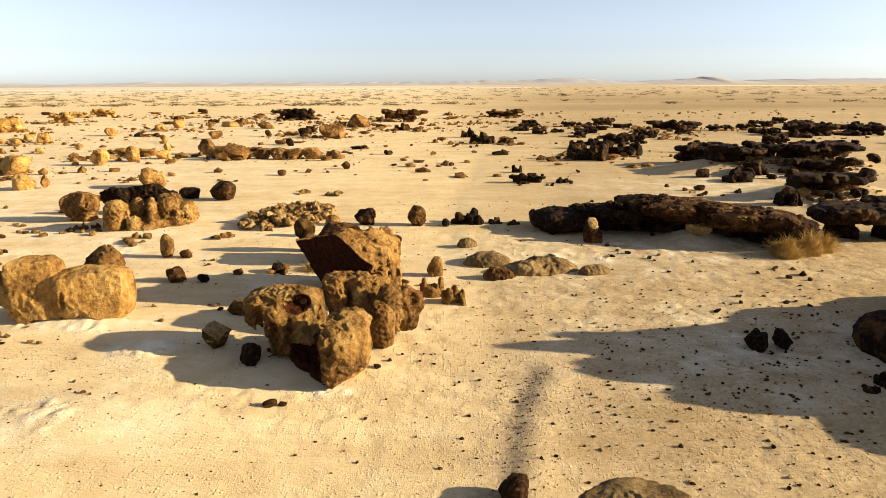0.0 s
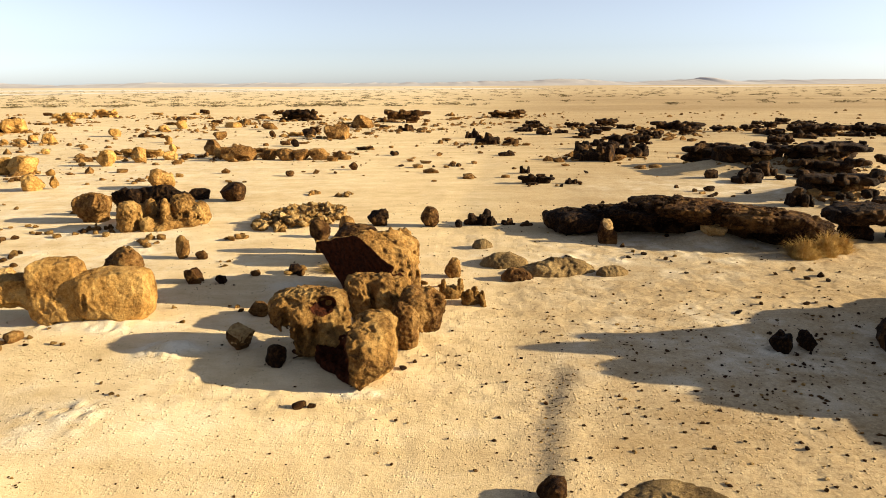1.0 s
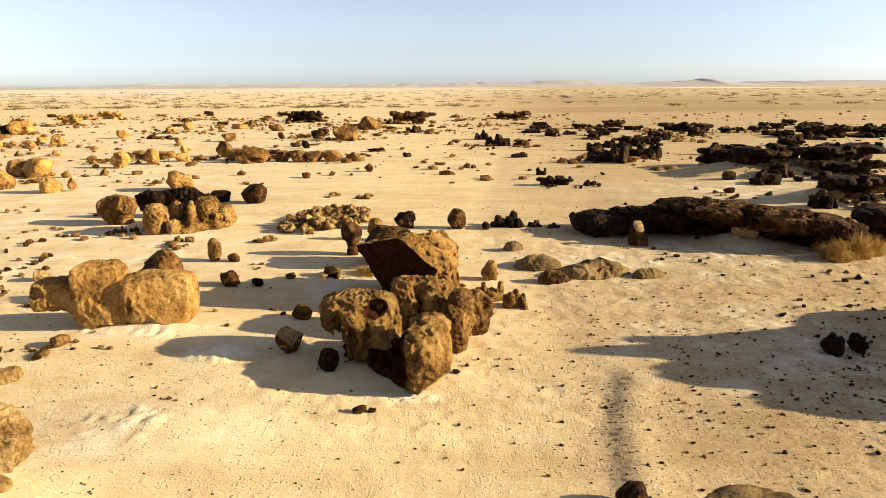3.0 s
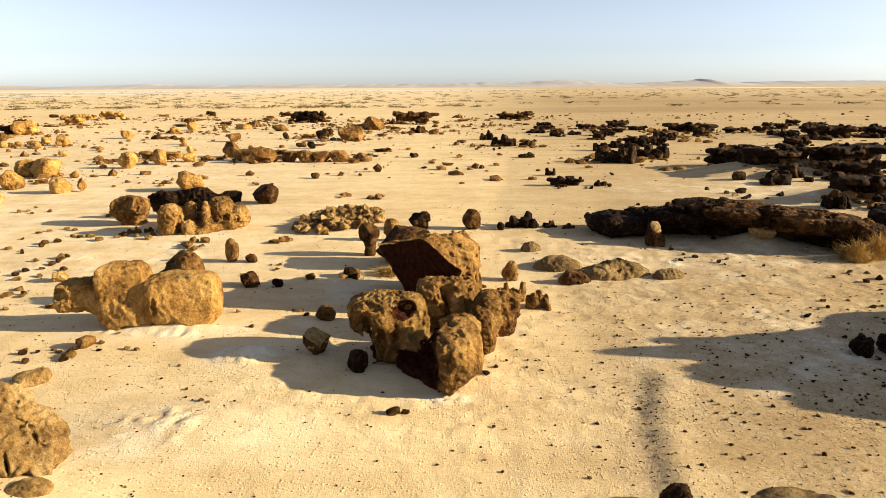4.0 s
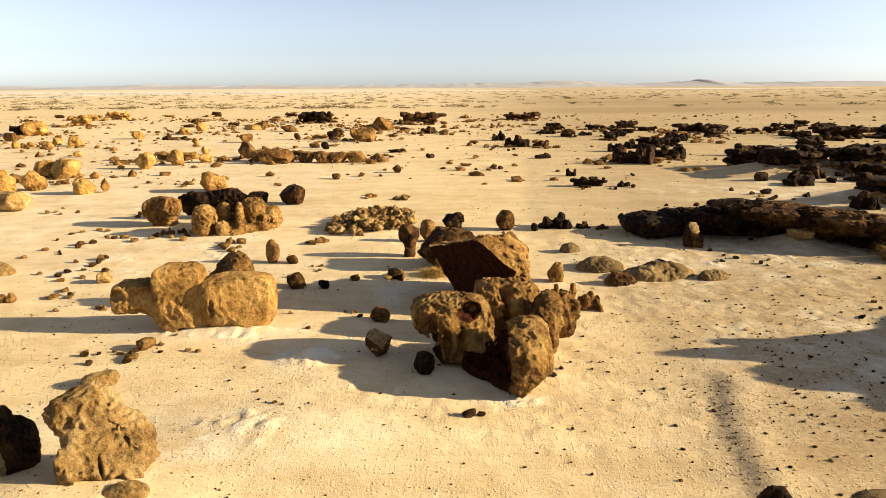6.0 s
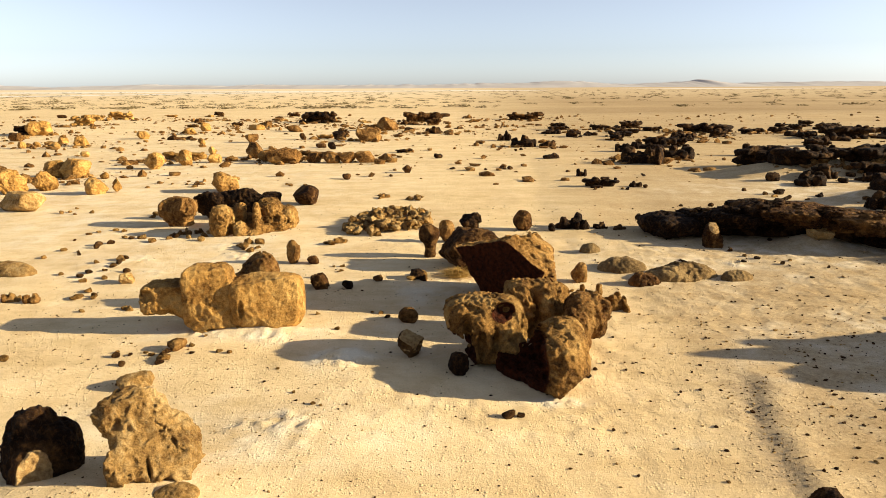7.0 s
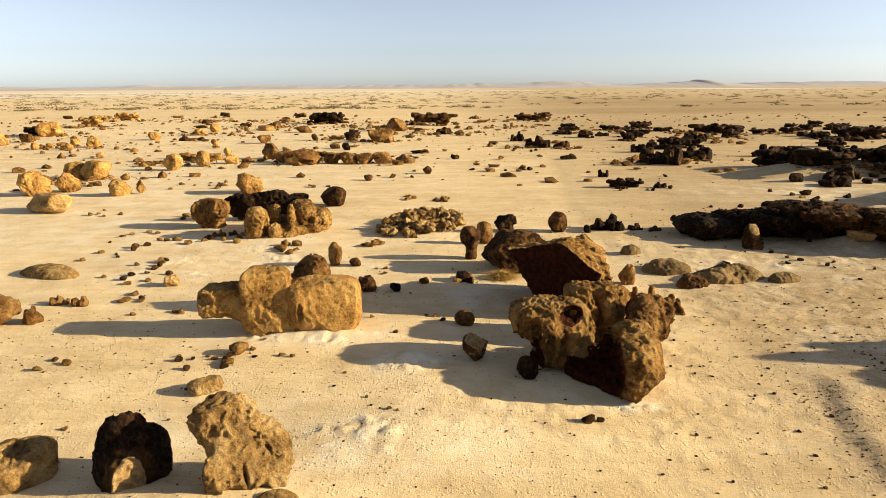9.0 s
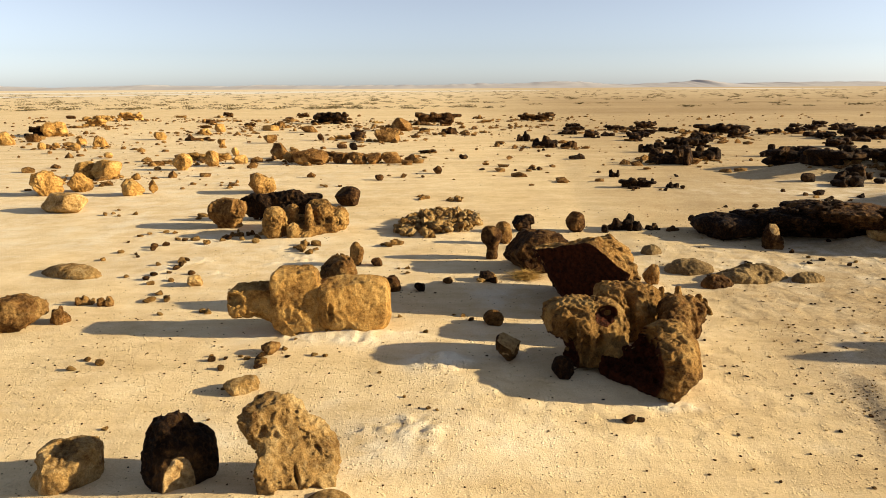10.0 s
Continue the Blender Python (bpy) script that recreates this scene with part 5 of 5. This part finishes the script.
def build_pebbles():
    v0, f0 = ico(1)
    r = np.random.RandomState(3)
    for name, mat, n, label in (("pebbles", ROCK_BROWN, 6500, "dark gravel strewn over the sand"), ("sand_clods", ROCK_PALE, 1500, "pale clods and pebbles on the sand")):
        xs = np.concatenate([r.uniform(-13, 11, n // 2), r.normal(5.0, 2.6, n // 4), r.uniform(-14, -3, n - n // 2 - n // 4)])
        ys = np.concatenate([6.5 + 22 * r.random_sample(n // 2) ** 1.3, r.normal(11.5, 2.5, n // 4), 6.5 + 12 * r.random_sample(n - n // 2 - n // 4)])
        along = r.random_sample(260) * (len(RUT) - 1)
        k = along.astype(int)
        rut = np.array(RUT, float)
        on_rut = rut[k] + (along - k)[:, None] * (rut[k + 1] - rut[k]) + np.stack([r.normal(0.1, 0.22, 260), r.normal(0, 0.1, 260)], 1)
        xs, ys, n = np.concatenate([xs, on_rut[:, 0]]), np.concatenate([ys, on_rut[:, 1]]), n + 260
        zs = ground_z(xs, ys)
        size = 0.007 + 0.027 * r.random_sample(n) ** 4.5
        size = size * (0.6 + 0.4 * smooth(-3, 1, xs))
        size[-260:] *= 0.6
        pieces = []
        for x, y, z, s in zip(xs, ys, zs, size):
            if y < 6:
                continue
            v = v0 * (1 + 0.25 * r.normal(size=(len(v0), 1))) * s * np.array([r.uniform(0.8, 1.5), r.uniform(0.8, 1.3), r.uniform(0.5, 0.9)])
            pieces.append((v + np.array([x, y, z + 0.3 * s]), f0))
        joined(name, pieces, mat, label, "gravel")


build_pebbles()


def build_far_rubble():
    v0, f0 = ico(1)
    r = np.random.RandomState(8)
    pieces = []
    hubs = [(-14, 47), (-10, 49), (-21, 47), (-12, 64), (-8, 80), (-4, 74), (-20, 98), (-6, 99), (-36, 60), (-46, 74), (-31, 76), (-52, 94), (-24, 38),
            (3, 57), (10, 46), (17, 38), (20, 37), (16, 28), (24, 73), (31, 68), (19, 64), (36, 64), (9, 104), (14, 79), (-55, 113), (-28, 104), (-40, 108), (4, 86), (-14, 88), (-27, 88)]
    for k in range(4600):
        if k % 4:
            hx, hy = hubs[r.randint(len(hubs))]
            x, y = hx + r.normal() * 0.04 * hy, hy + r.normal() * 0.03 * hy
        else:
            y = 34 + 90 * r.random_sample()
            x = r.uniform(-0.75 * y - 6, 0.6 * y)
        if y < 24:
            continue
        s = 0.035 + 0.3 * r.random_sample() ** 4.5
        v = v0 * (1 + 0.28 * r.normal(size=(len(v0), 1))) * s * np.array([r.uniform(0.8, 1.7), r.uniform(0.7, 1.2), r.uniform(0.4, 1.0)])
        pieces.append((v + np.array([x, y, gz(x, y) + 0.25 * s]), f0))
    joined("far_rubble", pieces, ROCK_TAN, "brown rubble strewn over the far plateau", "rubble")


build_far_rubble()


def build_shrubs():
    r = np.random.RandomState(4)
    pieces = []
    tri = np.array([[0, 1, 2]])
    for k in range(1500):
        y = 165 + 900 * r.random_sample() ** 1.9
        x = r.uniform(-0.78 * y - 10, 0.72 * y)
        if x > 0.05 * y and y < 260 and r.random_sample() < 0.85:
            continue
        w, h = r.uniform(0.6, 2.2), r.uniform(0.3, 0.75)
        n = 44
        c = r.normal(size=(n, 3)) * np.array([0.5 * w, 0.5 * w, 0.2 * h]) + np.array([x, y, 0.3 + 0.55 * h])
        c[:, 2] = np.maximum(c[:, 2], 0.34)
        for q in c:
            pieces.append((q + r.normal(size=(3, 3)) * np.array([0.26, 0.26, 0.1]) * w * 0.5, tri))
    joined("desert_shrubs", pieces, SHRUB_GREEN, "scattered low acacia shrubs on the far plain", "shrubs")


build_shrubs()


def build_straw():
    """Dry straw tufts under the ledge."""
    for (x, y, w, h), seed in zip(((9.65, 18.8, 0.6, 0.75), (10.35, 19.0, 0.5, 0.9), (-3.3, 17.7, 0.4, 0.3), (10.95, 19.35, 0.45, 0.7)), (1, 2, 3, 4)):
        r = np.random.RandomState(seed)
        pieces = []
        for k in range(1300):
            a, q = r.uniform(0, 6.28), r.random_sample() ** 0.6
            foot = np.array([0.6 * w * q * math.cos(a), 0.5 * w * q * math.sin(a), 0.0])
            lean = np.array([r.normal(0, 0.22), r.normal(0, 0.18), 0.0])
            tall = h * r.uniform(0.2, 1.0) * (1.05 - 0.6 * q)
            tip = foot * 1.5 + lean + np.array([0, 0, tall])
            side = np.array([math.cos(a + 1.4), math.sin(a + 1.4), 0]) * 0.008
            mid_ = 0.5 * (foot + tip) - 0.3 * lean + np.array([0, 0, 0.15 * tall]) + r.normal(0, 0.04, 3)
            pieces.append((np.stack([foot - side, foot + side, mid_ + side, mid_ - side, tip]), np.array([[0, 1, 2], [0, 2, 3], [3, 2, 4]])))
        ob = joined("dry_shrub", pieces, STRAW, "straw-coloured dry shrub growing beside dark rock", "shrub")
        ob["kind"] = ""
        del ob["kind"]
        ob.matrix_world = pose(x, y, gz(x, y) - 0.02)


build_straw()


# ---- the distance ----
def build_salt():
    bm = bmesh.new()
    for ax, ay, bx, by, wa, wb in ((-330, 330, -130, 900, 22, 60), (900, 1500, 1500, 1550, 60, 60)):
        n = 24
        rows = []
        for k in range(n + 1):
            t = k / n
            x, y, w = ax + t * (bx - ax), ay + t * (by - ay), (wa + t * (wb - wa)) * (0.7 + 0.5 * noise.noise((ax + 6 * t, 3, 0)))
            rows.append((bm.verts.new((x - w, y - 0.1 * w, 0.42)), bm.verts.new((x + w, y + 0.1 * w, 0.42))))
        for p, q in zip(rows, rows[1:]):
            bm.faces.new((p[0], p[1], q[1], q[0]))
    for x0, x1, y0, y1 in ((-1500, 150, 760, 1150), (-900, -250, 420, 520), (330, 760, 1100, 1500)):
        rows = []
        for k in range(41):
            x = x0 + (x1 - x0) * k / 40
            e = math.sin(math.pi * k / 40) ** 0.4
            ym, w = 0.5 * (y0 + y1), 0.5 * (y1 - y0) * e
            rows.append((bm.verts.new((x, ym - w * (0.8 + 0.5 * noise.noise((x * 0.006, 1, 0))), 0.45)), bm.verts.new((x, ym + w * (0.8 + 0.5 * noise.noise((x * 0.006, 5, 0))), 0.45))))
        for p, q in zip(rows, rows[1:]):
            bm.faces.new((p[0], p[1], q[1], q[0]))
    me = bpy.data.meshes.new("salt_flat")
    bmesh.ops.recalc_face_normals(bm, faces=bm.faces)
    bm.to_mesh(me)
    bm.free()
    me.materials.append(SALT)
    tagged(new("salt_flat", me), "pale strips of salt flat on the far plain", "salt flat", kind="structure")


build_salt()


def build_hills():
    xs = np.arange(-3600, 3600, 14.0)
    v, f = [], []
    rows = 10
    depth = np.linspace(0, 1, rows)
    p = np.stack([xs / 520, np.full_like(xs, 2.0), np.zeros_like(xs)], 1)
    top = 24 + 18 * fbm(p, 4) + 6 * fbm(p * 9, 3)
    top += 9 * np.exp(-((xs - 1640) / 60) ** 2) + 9 * np.exp(-((xs - 1620) / 240) ** 2) + 10 * np.exp(-((xs - 700) / 300) ** 2)
    top = np.maximum(top, 1)
    for d in depth:
        z = top * np.sin(d * math.pi / 2) ** 0.8 * (1 + 0.15 * fbm(np.stack([xs / 60, np.full_like(xs, d * 5), np.zeros_like(xs)], 1), 2))
        v.append(np.stack([xs, np.full_like(xs, 4000 + 500 * d), z], 1))
    n = len(xs)
    k = (np.arange(rows - 1)[:, None] * n + np.arange(n - 1)[None]).ravel()
    me = mesh_from("hills", np.concatenate(v), np.stack([k, k + 1, k + n + 1, k + n], 1), HILL)
    tagged(new("backdrop_hills", me), "low hazy hills along the horizon", "hills", kind="structure")


build_hills()
